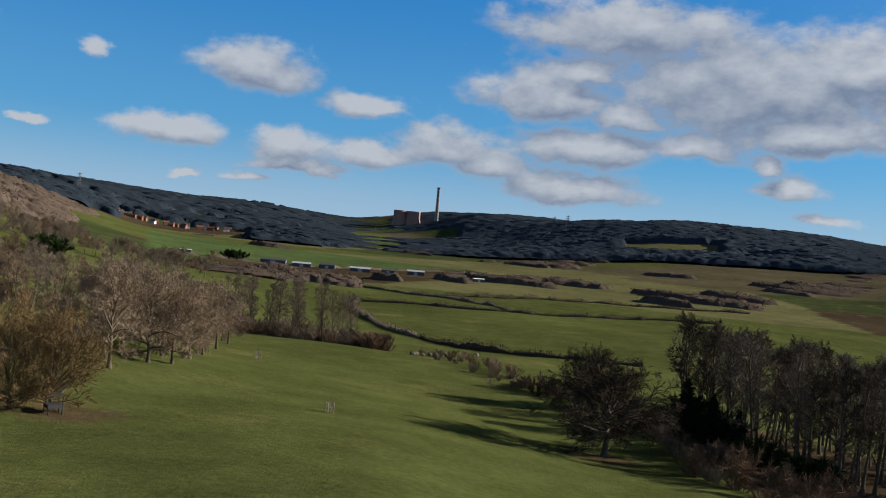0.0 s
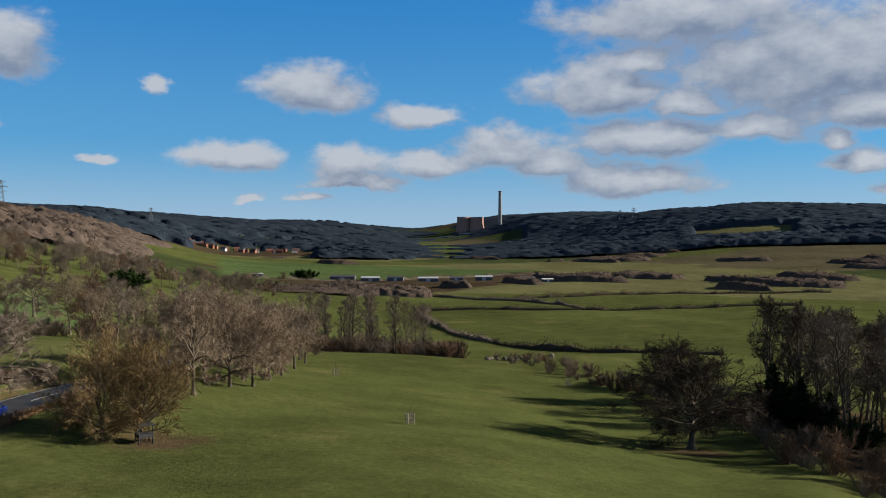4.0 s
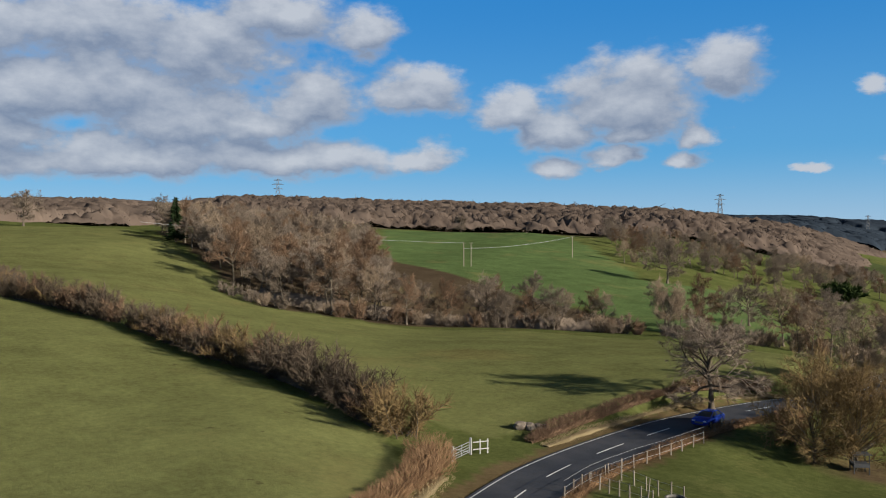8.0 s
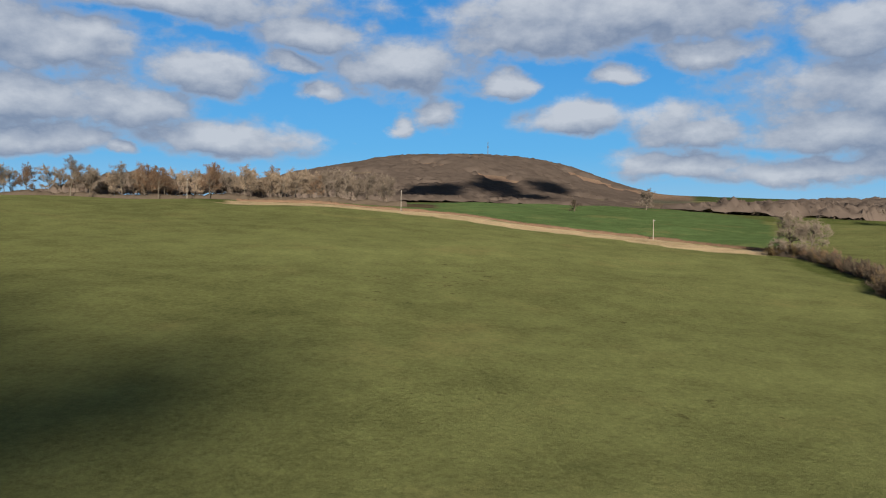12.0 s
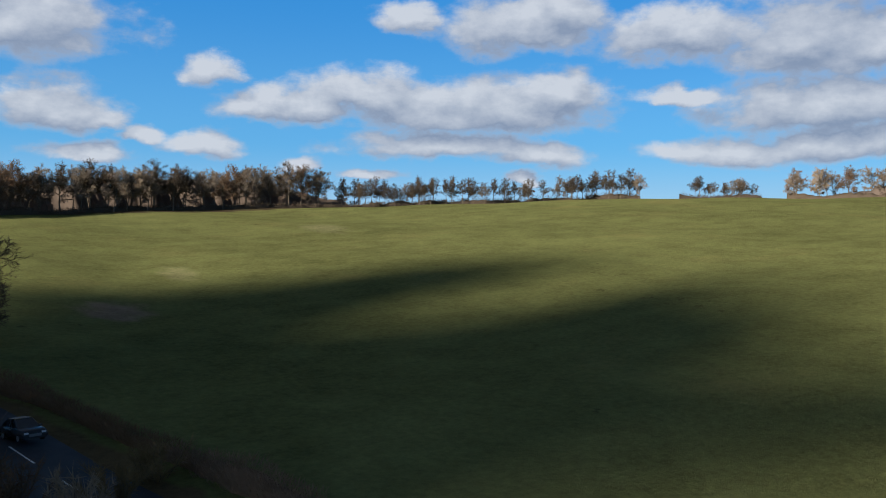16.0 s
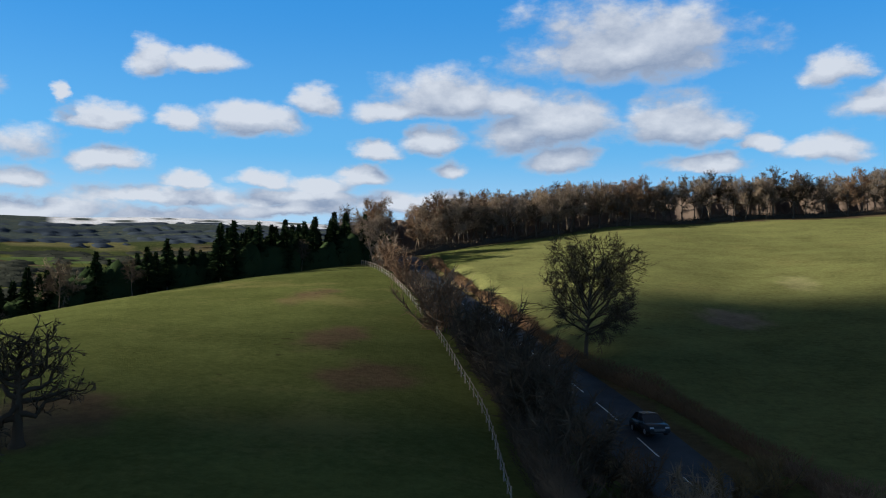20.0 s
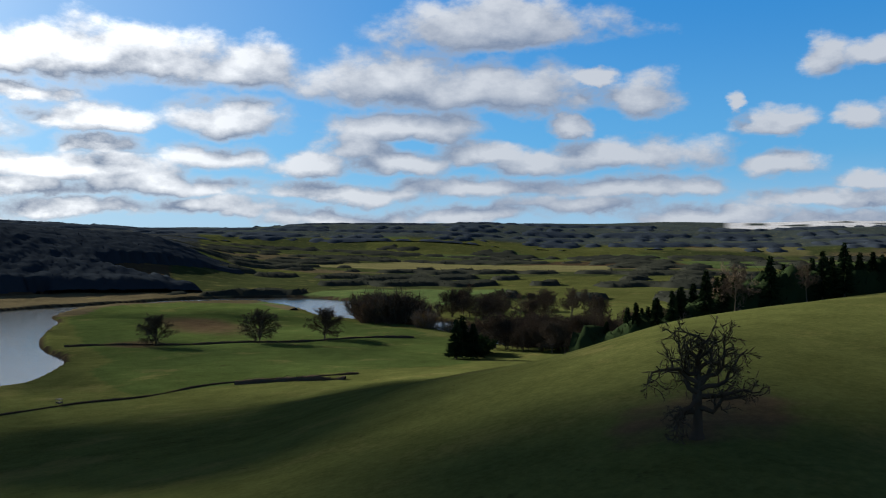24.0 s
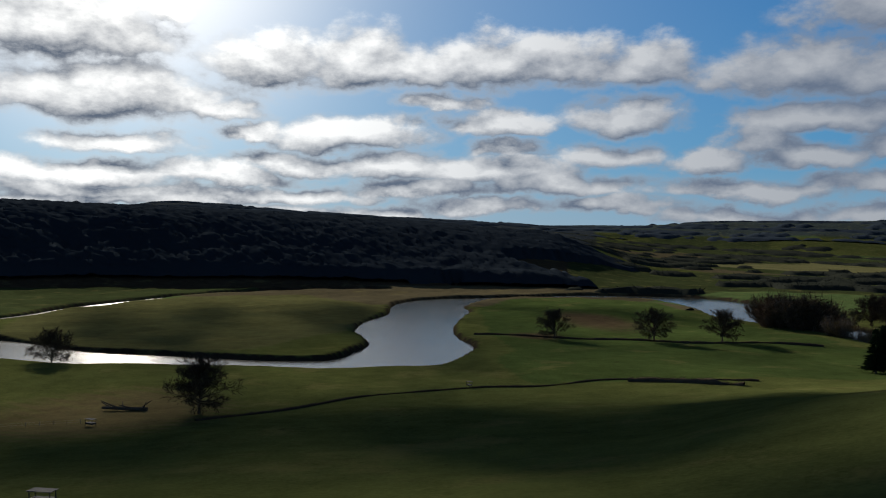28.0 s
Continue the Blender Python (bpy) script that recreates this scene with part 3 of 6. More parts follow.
def river_gap(x, y):
    """Distance to the water's edge, negative over the water."""
    x, y = np.asarray(x, float), np.asarray(y, float)
    d, _ = near_line(x, y, RIVER)
    near = np.where(d < 1e8)[0]
    if not len(near):
        return d
    wet = within(x[near], y[near], RIVER_POLY)
    d[near[wet]] *= -1
    return d


def wobble(x, y):
    return (np.sin(x * 0.031 + 1.3) * np.cos(y * 0.027) * 0.35 + np.sin(x * 0.11 + y * 0.07) * 0.12 + np.sin(x * 0.05 - y * 0.13 + 2) * 0.12)


def height(x, y):
    x, y = np.asarray(x, float), np.asarray(y, float)
    r = np.maximum(np.hypot(x, y), RAD[0])
    a = (np.degrees(np.arctan2(-x, y)) % 360) * GAZ / 360
    j = np.clip(np.log(r / RAD[0]) / np.log(RAD[-1] / RAD[0]) * (GR - 1), 0, GR - 1.001)
    i0, j0 = a.astype(int) % GAZ, j.astype(int)
    fa, fj = a - a.astype(int), j - j0
    i1 = (i0 + 1) % GAZ
    z = (TABLE[i0, j0] * (1 - fa) + TABLE[i1, j0] * fa) * (1 - fj) + (TABLE[i0, j0 + 1] * (1 - fa) + TABLE[i1, j0 + 1] * fa) * fj
    z = z + wobble(x, y) * np.clip(r / 150, 0.1, 2.0)
    z = z + np.clip((r - 1500) / 1500, 0, 1) * 6 * (np.sin(x * 0.006 + 1) * np.cos(y * 0.0053) + 0.5 * np.sin(x * 0.013 - y * 0.011))
    d, k = near_line(x, y, ROAD)
    t = np.clip((d - 3.7) / 6.0, 0, 1)
    z = ROAD[k, 2] + (z - ROAD[k, 2]) * t * t * (3 - 2 * t) - 0.06 * (d < 4.5)
    t = np.clip((2.5 - river_gap(x, y)) / 5.0, 0, 1)
    return z + (-33.0 - z) * t * t * (3 - 2 * t)


def h1(x, y):
    return float(height(np.array([x]), np.array([y]))[0])


# field colours
GRASS, LUSH, DULL, OLIVE = (0.086, 0.099, 0.031), (0.080, 0.118, 0.042), (0.052, 0.066, 0.026), (0.131, 0.137, 0.050)
STUBBLE, EARTH, LITTER, PALE = (0.42, 0.31, 0.18), (0.10, 0.065, 0.042), (0.065, 0.048, 0.030), (0.135, 0.130, 0.058)
FIELDS = [
    (OLIVE, [(-64, 50), (-140, 50), (-247, 36), (-262, 6), (-274, -30), (-281, -76), (-270, -134), (-330, -300), (-60, -310), (25, -250), (43, -182), (10, -100), (-8, -56), (-30, 0), (-46, 40)]),
    (OLIVE, [(-58, 58), (-140, 56), (-245, 42), (-420, 60), (-390, 150), (-240, 120), (-180, 108), (-130, 140), (-60, 150), (-54, 100)]),
    (LUSH, [(-247, 44), (-262, 2), (-274, -36), (-284, -80), (-275, -140), (-420, -170), (-560, -60), (-560, 40), (-430, 62)]),
    (STUBBLE, [(-245, 39), (-259, 6), (-270, -30), (-277, -76), (-264, -136), (-284, -142), (-301, -78), (-294, -28), (-281, 14), (-256, 46)]),
    (LUSH, polar((35, 300), (35, 350), (40, 500), (46, 570), (52, 560), (52, 330), (44, 250), (38, 260))),
    (LUSH, polar((31, 210), (24, 230), (28, 330), (36, 330), (38, 235))),
    (LUSH, polar((1, 830), (17, 700), (17, 1150), (8, 1120), (-4, 1000))),
    (PALE, polar((-4, 1000), (8, 1120), (-6, 1300), (-15, 1100), (-8, 850))),
    (GRASS, polar((3, 430), (-16, 500), (-15, 330), (-8, 285), (-1, 320))),
    (LUSH, polar((233, 700), (233, 900), (245, 900), (250, 700), (243, 600))),
    (PALE, polar((226, 1500), (226, 1900), (240, 2300), (247, 1700))),
    (PALE, polar((-14, 1700), (-14, 1950), (-20, 1900), (-20, 1650))),
    ((0.062, 0.090, 0.027), [(330, -60), (360, -75), (430, -75), (600, -95), (690, -140), (710, -200), (650, -240), (420, -235), (330, -235), (260, -180), (270, -60)]),
    (DULL, polar((300, 575), (291, 575), (286, 662), (278, 800), (268, 850), (262, 870), (262, 885), (300, 885))),
    ((0.105, 0.105, 0.042), [(365, 40), (350, 110), (420, 165), (540, 190), (640, 175), (700, 120), (740, 30), (600, -30), (430, 0)]),
]
PATCHES = [(EARTH, 29, 117, 5.5, 4.5), (EARTH, -31, 80, 5, 4), ((0.24, 0.17, 0.12), -11, -128, 4.5, 7), ((0.2, 0.19, 0.09), -25, -163, 3, 9), ((0.2, 0.19, 0.09), -71, -219, 5, 12), (EARTH, 26, -76, 5, 6), (EARTH, 36, -93, 3.5, 8), (EARTH, 52, -124, 3, 9), ((0.13, 0.10, 0.05), 225, 60, 40, 30), (EARTH, 500, -150, 60, 22), (EARTH, 420, -95, 16, 14), ((0.15, 0.135, 0.05), -95, 92, 9, 7), (EARTH, 44, -53, 6, 8)]
WOODS = [  # ground under trees
    polar((66.8, 420), (65, 330), (62.5, 250), (60, 213), (52, 203), (44, 203), (36, 205), (36, 240), (50, 330), (58, 420)),
    polar((16, 235), (8, 245), (1, 250), (1, 330), (16, 300)),
    polar((-17, 165), (-22, 120), (-30, 85), (-38, 90), (-32, 190), (-20, 200)),
    polar((255, 880), (262, 870), (300, 870), (300, 1300), (255, 1300)),
    polar((103, 345), (121, 330), (121, 450), (103, 450)),
    polar((199, 215), (182, 278), (160, 315), (160, 400), (190, 360), (205, 260)),
    polar((198, 200), (207, 182), (222, 160), (226, 190), (215, 300), (200, 290)),
]


def colour_of(x, y):
    r = np.hypot(x, y)
    az = np.degrees(np.arctan2(-x, y)) % 360
    col = np.empty((len(x), 3))
    col[:] = GRASS
    rng = np.random.default_rng(5)
    seeds = rng.uniform(-5000, 5000, (900, 2))
    tones = np.array([GRASS, LUSH, DULL, DULL, LITTER, GRASS, DULL, (0.10, 0.085, 0.05), PALE])[rng.integers(0, 9, 900)]
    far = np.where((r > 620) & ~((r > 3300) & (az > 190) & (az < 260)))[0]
    # haze over the plain's far edge, painted as bluish grey-green ground
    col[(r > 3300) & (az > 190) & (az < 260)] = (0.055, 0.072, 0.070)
    snow = (r > 4120) & (az > 196) & (az < 219)
    col[snow & (np.sin(x * 0.02) + np.sin(y * 0.017 + x * 0.006) > -1.0)] = (0.72, 0.74, 0.78)
    for chunk in np.array_split(far, max(1, len(far) // 4000)):
        k = ((x[chunk, None] - seeds[None, :, 0]) ** 2 + (y[chunk, None] - seeds[None, :, 1]) ** 2).argmin(1)
        col[chunk] = tones[k]
    # cloud shade over the plain is painted into its field colours
    plain_shade = (r > 700) & (az > 195) & (az < 256)
    col[plain_shade] *= 0.78
    hill = (r > 1500) & (az > 86) & (az < 120)
    col[hill] = (0.15, 0.105, 0.075)
    heath = np.clip(np.sin(x * 0.004 + 1.1) * np.cos(y * 0.0052) + 0.5 * np.sin(x * 0.011 - y * 0.009), -1, 1)[hill, None]
    col[hill] += np.maximum(heath, 0) * (0.05, 0.025, 0.015) + np.maximum(-heath, 0) * (-0.06, -0.02, -0.015)
    # blue haze of the hills behind the escarpment, put into the ground colour
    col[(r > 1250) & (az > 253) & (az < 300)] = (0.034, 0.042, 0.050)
    for c, poly in FIELDS:
        col[within(x, y, poly)] = c
    for poly in WOODS:
        col[within(x, y, poly)] = LITTER
    for c, px, py, rx, ry in PATCHES:
        q = ((x - px) / rx) ** 2 + ((y - py) / ry) ** 2 + 0.5 * np.sin(x * 0.9) * np.cos(y * 0.8)
        k = np.clip(1.4 - q, 0, 1)[:, None] * 0.85
        col = col * (1 - k) + np.array(c) * k
    d, _ = near_line(x, y, ROAD)
    verge = (d > 3) & (d < 5.2 + 0.8 * np.sin(x * 0.7) * np.cos(y * 0.5))
    col[verge] = (0.12, 0.088, 0.045)
    edge = river_gap(x, y)
    col[(edge > -9) & (edge < 2.6)] = (0.040, 0.032, 0.022)
    return col


def build_ground():
    near = np.concatenate([np.linspace(2, 40, 14), np.geomspace(42, 310, 130), np.geomspace(313, 900, 190), np.geomspace(915, 4900, 80)])
    step = np.concatenate([np.arange(-30, 225, 0.6), np.arange(225, 296, 0.35), np.arange(296, 330, 1.0)])
    A, Rr = np.meshgrid(np.radians(step), near, indexing="ij")
    X, Y = (-Rr * np.sin(A)).ravel(), (Rr * np.cos(A)).ravel()
    Z = height(X, Y)
    na, nr = len(step), len(near)
    i, j = np.meshgrid(np.arange(na), np.arange(nr - 1), indexing="ij")
    a, b = i * nr + j, ((i + 1) % na) * nr + j
    quads = np.stack([a, b, b + 1, a + 1], -1).reshape(-1, 4)
    tris = np.concatenate([quads[:, [0, 2, 1]], quads[:, [0, 3, 2]]])
    ring = np.arange(na) * nr
    centre = len(X)
    X, Y, Z = np.append(X, 0), np.append(Y, 0), np.append(Z, 1.0)
    tris = np.concatenate([tris, np.stack([np.full(na, centre), np.roll(ring, -1), ring], -1)[:, [0, 2, 1]]])
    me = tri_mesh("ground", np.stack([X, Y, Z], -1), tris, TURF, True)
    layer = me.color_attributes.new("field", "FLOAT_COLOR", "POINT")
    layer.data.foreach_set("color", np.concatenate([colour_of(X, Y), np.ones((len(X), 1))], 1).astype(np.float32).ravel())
    if sum(p.normal.z for p in me.polygons[:200]) < 0:
        me.flip_normals()
    return tagged(new("ground", me), "rolling green pasture, fields and wooded hills in winter", "ground", kind="structure")


build_ground()


def ribbon(name, line, left, right, mat, lift, z=None, us=None):
    """A flat strip along a line, between two offsets from it."""
    d = np.gradient(line[:, :2], axis=0)
    d /= np.linalg.norm(d, axis=1)[:, None]
    nrm = np.stack([-d[:, 1], d[:, 0]], -1)
    n = len(line)
    a, b = line[:, :2] + nrm * left, line[:, :2] + nrm * right
    zz = line[:, 2] if z is None else np.full(n, z)
    v = np.concatenate([np.column_stack([a, zz + lift]), np.column_stack([b, zz + lift])])
    f = [(i, n + i, n + i + 1, i + 1) for i in range(n - 1)]
    return mesh_of(name, v, f, mat, True)


road = tagged(new("road", ribbon("road", ROAD, 3.3, -3.3, ASPHALT, 0.03)), "two-lane asphalt country road with worn white lines", "road", kind="structure")
DASH = [ROAD[i:i + 4] for i in range(4, len(ROAD) - 6, 6)]
for seg in DASH:
    part("centre_line_dash", ribbon("centre_line_dash", seg, 0.07, -0.07, PAINT, 0.04), road)
part("edge_line", ribbon("edge_line", ROAD[ROAD[:, 1] > 24], -2.9, -3.0, PAINT, 0.04), road)

plate = bmesh.new()
water_line = [(230, -470), (900, -470), (900, 260), (230, 260)]
plate.faces.new([plate.verts.new((x, y, -30.0)) for x, y in water_line])
me = bpy.data.meshes.new("water")
plate.to_mesh(me)
me.materials.append(WATER)
tagged(new("water", me), "calm silvery river winding through the flood meadow", "river", kind="structure")

# ---- trees ----
class Growth:
    """Collects tubes and slivers of wood as triangles."""

    def __init__(self):
        self.v, self.f, self.n = [], [], 0

    def tube(self, pts, radii, sides):
        pts = np.asarray(pts, float)
        d = np.gradient(pts, axis=0)
        d /= np.linalg.norm(d, axis=1)[:, None] + 1e-9
        up = np.where(np.abs(d[:, 2:3]) > 0.9, [[1.0, 0, 0]], [[0, 0, 1.0]])
        a = np.cross(d, up)
        a /= np.linalg.norm(a, axis=1)[:, None] + 1e-9
        b = np.cross(d, a)
        t = np.arange(sides) * 2 * np.pi / sides
        ring = pts[:, None] + np.asarray(radii)[:, None, None] * (a[:, None] * np.cos(t)[None, :, None] + b[:, None] * np.sin(t)[None, :, None])
        m = len(pts)
        i, k = np.meshgrid(np.arange(m - 1), np.arange(sides), indexing="ij")
        p, q = i * sides + k, i * sides + (k + 1) % sides
        tri = np.concatenate([np.stack([p, q, q + sides], -1).reshape(-1, 3), np.stack([p, q + sides, p + sides], -1).reshape(-1, 3)])
        self.v.append(ring.reshape(-1, 3))
        self.f.append(tri + self.n)
        self.n += m * sides

    def slivers(self, base, tip, width, rng):
        """Thin pointed triangles from base to tip (arrays)."""
        d = tip - base
        side = np.cross(d, rng.normal(size=base.shape))
        side *= (width / (np.linalg.norm(side, axis=1) + 1e-9))[:, None]
        v = np.stack([base - side / 2, base + side / 2, tip], 1).reshape(-1, 3)
        self.v.append(v)
        self.f.append(np.arange(len(v)).reshape(-1, 3) + self.n)
        self.n += len(v)

    def mesh(self, name, mat, smooth=False):
        return tri_mesh(name, np.concatenate(self.v), np.concatenate(self.f), mat, smooth)


def unit(v):
    return v / (np.linalg.norm(v) + 1e-9)


def bough(rng, start, way, length, n, rise, wander):
    pts, d = [start], unit(way)
    for _ in range(n):
        d = unit(d + rng.normal(size=3) * wander + np.array([0, 0, rise]))
        pts.append(pts[-1] + d * length / n)
    return np.array(pts)


def astray(rng, d, angle):
    """d turned by about that angle, anywhere round."""
    side = unit(np.cross(d, rng.normal(size=3)))
    return unit(d * math.cos(angle) + side * math.sin(angle))


def tree_meshes(seed, tall, spread, trunk, limbs, subs, lets, twigs, twig_w, bark, twig, leader=0.55, lift=(0.15, 1.1), girth=0.03, rise=0.022, wander=0.17, twig_len=0.8, thick=1.0, dome=False):
    """A bare tree: trunk with its limbs, and the crown of branches and twigs."""
    rng = np.random.default_rng(seed)
    wood, crown = Growth(), Growth()
    r0 = tall * girth
    top = tall * leader
    stem = bough(rng, np.zeros(3) - (0, 0, 0.4), np.array([0, 0, 1.0]), top + 0.4, 7, 0.3, 0.07)
    rad = r0 * (1 - 0.75 * np.linspace(0, 1, 8) ** 0.8)
    rad[0] *= 1.6
    wood.tube(stem, rad, 7)
    base, tips = [], []
    for i in range(limbs):
        f = (i + 0.5) / limbs
        zf = trunk / top + (1 - trunk / top) * f ** 0.9
        k = min(int(zf * 7), 6)
        p = stem[k] + (stem[k + 1] - stem[k]) * (zf * 7 - k)
        turn = i * 2.4 + rng.uniform(-0.5, 0.5)
        ev = lift[0] + (lift[1] - lift[0]) * f + rng.uniform(-0.12, 0.12)
        way = np.array([math.cos(turn) * math.cos(ev), math.sin(turn) * math.cos(ev), math.sin(ev)])
        reach = min(spread / max(math.cos(ev), 0.25), max(tall - p[2], 1) / max(math.sin(ev) + rise * 3, 0.2)) * rng.uniform(0.78, 1.05)
        if dome:
            half = (tall - trunk * 0.75) / 2
            s = np.array([1 / spread, 1 / spread, 1 / half])
            o, w = (p - (0, 0, tall - half)) * s, way * s
            k = w @ o
            reach = (-k + math.sqrt(max(k * k - (w @ w) * (o @ o - 1), 0.04 * (w @ w)))) / (w @ w) * rng.uniform(0.82, 1.0)
        limb = bough(rng, p, way, reach, 7, rise, wander)
        lr = r0 * 0.5 * (1 - 0.35 * f) * (1 - 0.82 * np.linspace(0, 1, 8))
        wood.tube(limb, lr, 5)
        for s in range(subs):
            g = 0.22 + 0.76 * (s + rng.uniform(0.1, 0.9)) / subs
            k = min(int(g * 7), 6)
            q = limb[k] + (limb[k + 1] - limb[k]) * (g * 7 - k)
            d = astray(rng, unit(limb[k + 1] - limb[k]), rng.uniform(0.45, 1.0))
            sl = reach * rng.uniform(0.3, 0.48) * (1.15 - 0.55 * g)
            sub = bough(rng, q, d, sl, 4, rise, wander * 1.2)
            crown.tube(sub, max(lr[k] * 0.55, 0.02 * thick) * (1 - 0.75 * np.linspace(0, 1, 5)), 3)
            for t in range(lets):
                u = 0.2 + 0.8 * (t + rng.uniform(0, 1)) / lets
                k2 = min(int(u * 4), 3)
                q2 = sub[k2] + (sub[k2 + 1] - sub[k2]) * (u * 4 - k2)
                d2 = astray(rng, unit(sub[k2 + 1] - sub[k2]), rng.uniform(0.4, 1.0))
                ll = sl * rng.uniform(0.3, 0.55)
                let = bough(rng, q2, d2, ll, 2, rise, wander)
                crown.slivers(let[:-1], let[1:] + (let[1:] - let[:-1]) * 0.4, np.full(2, twig_w * 2.0), rng)
                w = rng.uniform(0.1, 1, twigs)
                b = let[0] + (let[2] - let[0]) * w[:, None]
                td = unit(let[2] - let[0]) + rng.normal(size=(twigs, 3)) * 0.75 + np.array([0, 0, rise * 2])
                td /= np.linalg.norm(td, axis=1)[:, None]
                base.append(b)
                tips.append(b + td * (twig_len * rng.uniform(0.5, 1.2, twigs))[:, None])
    b, t = np.concatenate(base), np.concatenate(tips)
    crown.slivers(b, t, np.full(len(b), twig_w), rng)
    return wood.mesh("trunk", bark, True), crown.mesh("crown", twig)


def conifer_meshes(seed, tall, wide):
    rng = np.random.default_rng(seed)
    wood, crown = Growth(), Growth()
    wood.tube(np.array([(0, 0, -0.4), (0, 0, tall * 0.5), (0, 0, tall)]), [tall * 0.02, tall * 0.012, 0.02], 5)
    n = 520
    z = tall * (0.10 + 0.9 * rng.uniform(0, 1, n) ** 1.2)
    a = rng.uniform(0, 2 * np.pi, n)
    reach = wide * (1.02 - z / tall) ** 0.8 * rng.uniform(0.55, 1.1, n) + 0.25
    out = np.stack([np.cos(a), np.sin(a), rng.uniform(-0.35, 0.1, n)], -1)
    base = np.stack([0.15 * np.cos(a), 0.15 * np.sin(a), z], -1)
    tip = base + out * reach[:, None]
    crown.slivers(base, tip, rng.uniform(0.5, 1.1, n) * wide * 0.28, rng)
    crown.slivers(base + out * reach[:, None] * 0.4, tip + rng.normal(size=(n, 3)) * 0.35, rng.uniform(0.3, 0.6, n) * wide * 0.25, rng)
    return wood.mesh("trunk", BARK, True), crown.mesh("crown", NEEDLE)


def bush_meshes(seed, tall, wide, stems, twigs, width, bark, twig):
    """Many stems from the ground, fanning out."""
    rng = np.random.default_rng(seed)
    wood, crown = Growth(), Growth()
    base, tips = [], []
    for i in range(stems):
        a, r = rng.uniform(0, 2 * np.pi), wide * rng.uniform(0, 0.35)
        foot = np.array([r * math.cos(a), r * math.sin(a), -0.3])
        way = np.array([math.cos(a) * rng.uniform(0.1, 0.9), math.sin(a) * rng.uniform(0.1, 0.9), 1.1])
        ln = tall * rng.uniform(0.7, 1.1)
        stem = bough(rng, foot, way, ln, 5, 0.02, 0.16)
        wood.tube(stem, np.linspace(0.06, 0.012, 6) * tall / 5, 4)
        g = rng.uniform(0.12, 1, twigs)
        k = np.minimum((g * 5).astype(int), 4)
        b = stem[k] + (stem[k + 1] - stem[k]) * (g * 5 - k)[:, None]
        d = rng.normal(size=(twigs, 3)) * 0.8 + np.array([way[0], way[1], 0.9])
        d /= np.linalg.norm(d, axis=1)[:, None]
        base.append(b)
        tips.append(b + d * (tall * rng.uniform(0.12, 0.34, twigs))[:, None])
    b, t = np.concatenate(base), np.concatenate(tips)
    crown.slivers(b, t, np.full(len(b), width), rng)
    return wood.mesh("stems", bark, True), crown.mesh("crown", twig)


def plant(kind, meshes, x, y, size=1.0, turn=0.0, label="", category="tree", group="", sink=0.0, squash=1.0, girth=1.0):
    ob = new(kind, meshes[0])
    ob.matrix_world = Matrix.Translation((x, y, h1(x, y) - sink)) @ Matrix.Rotation(turn, 4, "Z") @ Matrix.Diagonal((size * girth, size * girth, size * squash, 1))
    tagged(ob, label, category, group)
    c = new("crown", meshes[1])
    c.parent = ob
    return ob


OAK = [tree_meshes(s, 13, 6.6, 3.0, 17, 10, 8, 9, 0.042, BARK, TWIG, leader=0.6, lift=(0.0, 1.3), dome=True, wander=0.22, rise=0.0) for s in (11, 12)]
OAK_DARK = [tree_meshes(s, 13, 7.6, 2.4, 30, 9, 8, 8, 0.045, BARK, TWIG_DARK, leader=0.55, lift=(-0.05, 1.3), dome=True, wander=0.22, rise=0.0) for s in (21,)]
OAK_FAR = [tree_meshes(s, 13, 8.0, 2.2, 36, 8, 7, 7, 0.065, BARK, TWIG_DARK, leader=0.5, lift=(0.12, 1.45), wander=0.12, twig_len=0.9, dome=True, rise=0.0) for s in (22, 23)]
ASH = [tree_meshes(s, 12, 5.4, 2.8, 22, 11, 8, 10, 0.026, BARK, TWIG_DARK, leader=0.5, lift=(0.22, 1.42), girth=0.021, rise=0.012, wander=0.17, dome=True, twig_len=0.6) for s in (31,)]
DEAD_OAK = [tree_meshes(s, 11, 6.2, 2.4, 15, 8, 5, 3, 0.07, TWIG_DARK, TWIG_DARK, leader=0.6, lift=(0.05, 1.3), girth=0.056, wander=0.4, twig_len=0.55, thick=3.0) for s in (41,)]
GROVE = [tree_meshes(s, 15, 5.2, lo, 15, 10, 8, 9, 0.042, BARK, m, leader=ld, lift=(0.25, 1.3), girth=0.02, wander=0.24, dome=True, rise=0.015) for s, lo, ld, m in ((51, 2.2, 0.5, TWIG_PALE), (52, 3.2, 0.7, TWIG), (53, 1.6, 0.4, TWIG_PALE))]
WOOD = [tree_meshes(s, 14, 5.0, 4.0, 12, 7, 6, 11, 0.048, BARK, m, leader=0.6, lift=(0.3, 1.35), girth=0.018, twig_len=1.0, dome=True, rise=0.01) for s, m in ((61, TWIG), (62, TWIG_PALE), (63, TWIG), (64, TWIG_RED))]
WOOD_DARK = [tree_meshes(s, 15, 5.0, 5.0, 12, 7, 6, 10, 0.05, BARK, TWIG_DARK, leader=0.6, lift=(0.3, 1.35), girth=0.018, twig_len=1.0, dome=True, rise=0.01) for s in (71, 72)]
POPLAR_DARK = [tree_meshes(s, 17, 2.3, 4.5, 16, 5, 4, 6, 0.07, BARK, TWIG_DARK, leader=0.85, lift=(0.75, 1.3), girth=0.014, twig_len=0.9) for s in (83, 84, 85)]
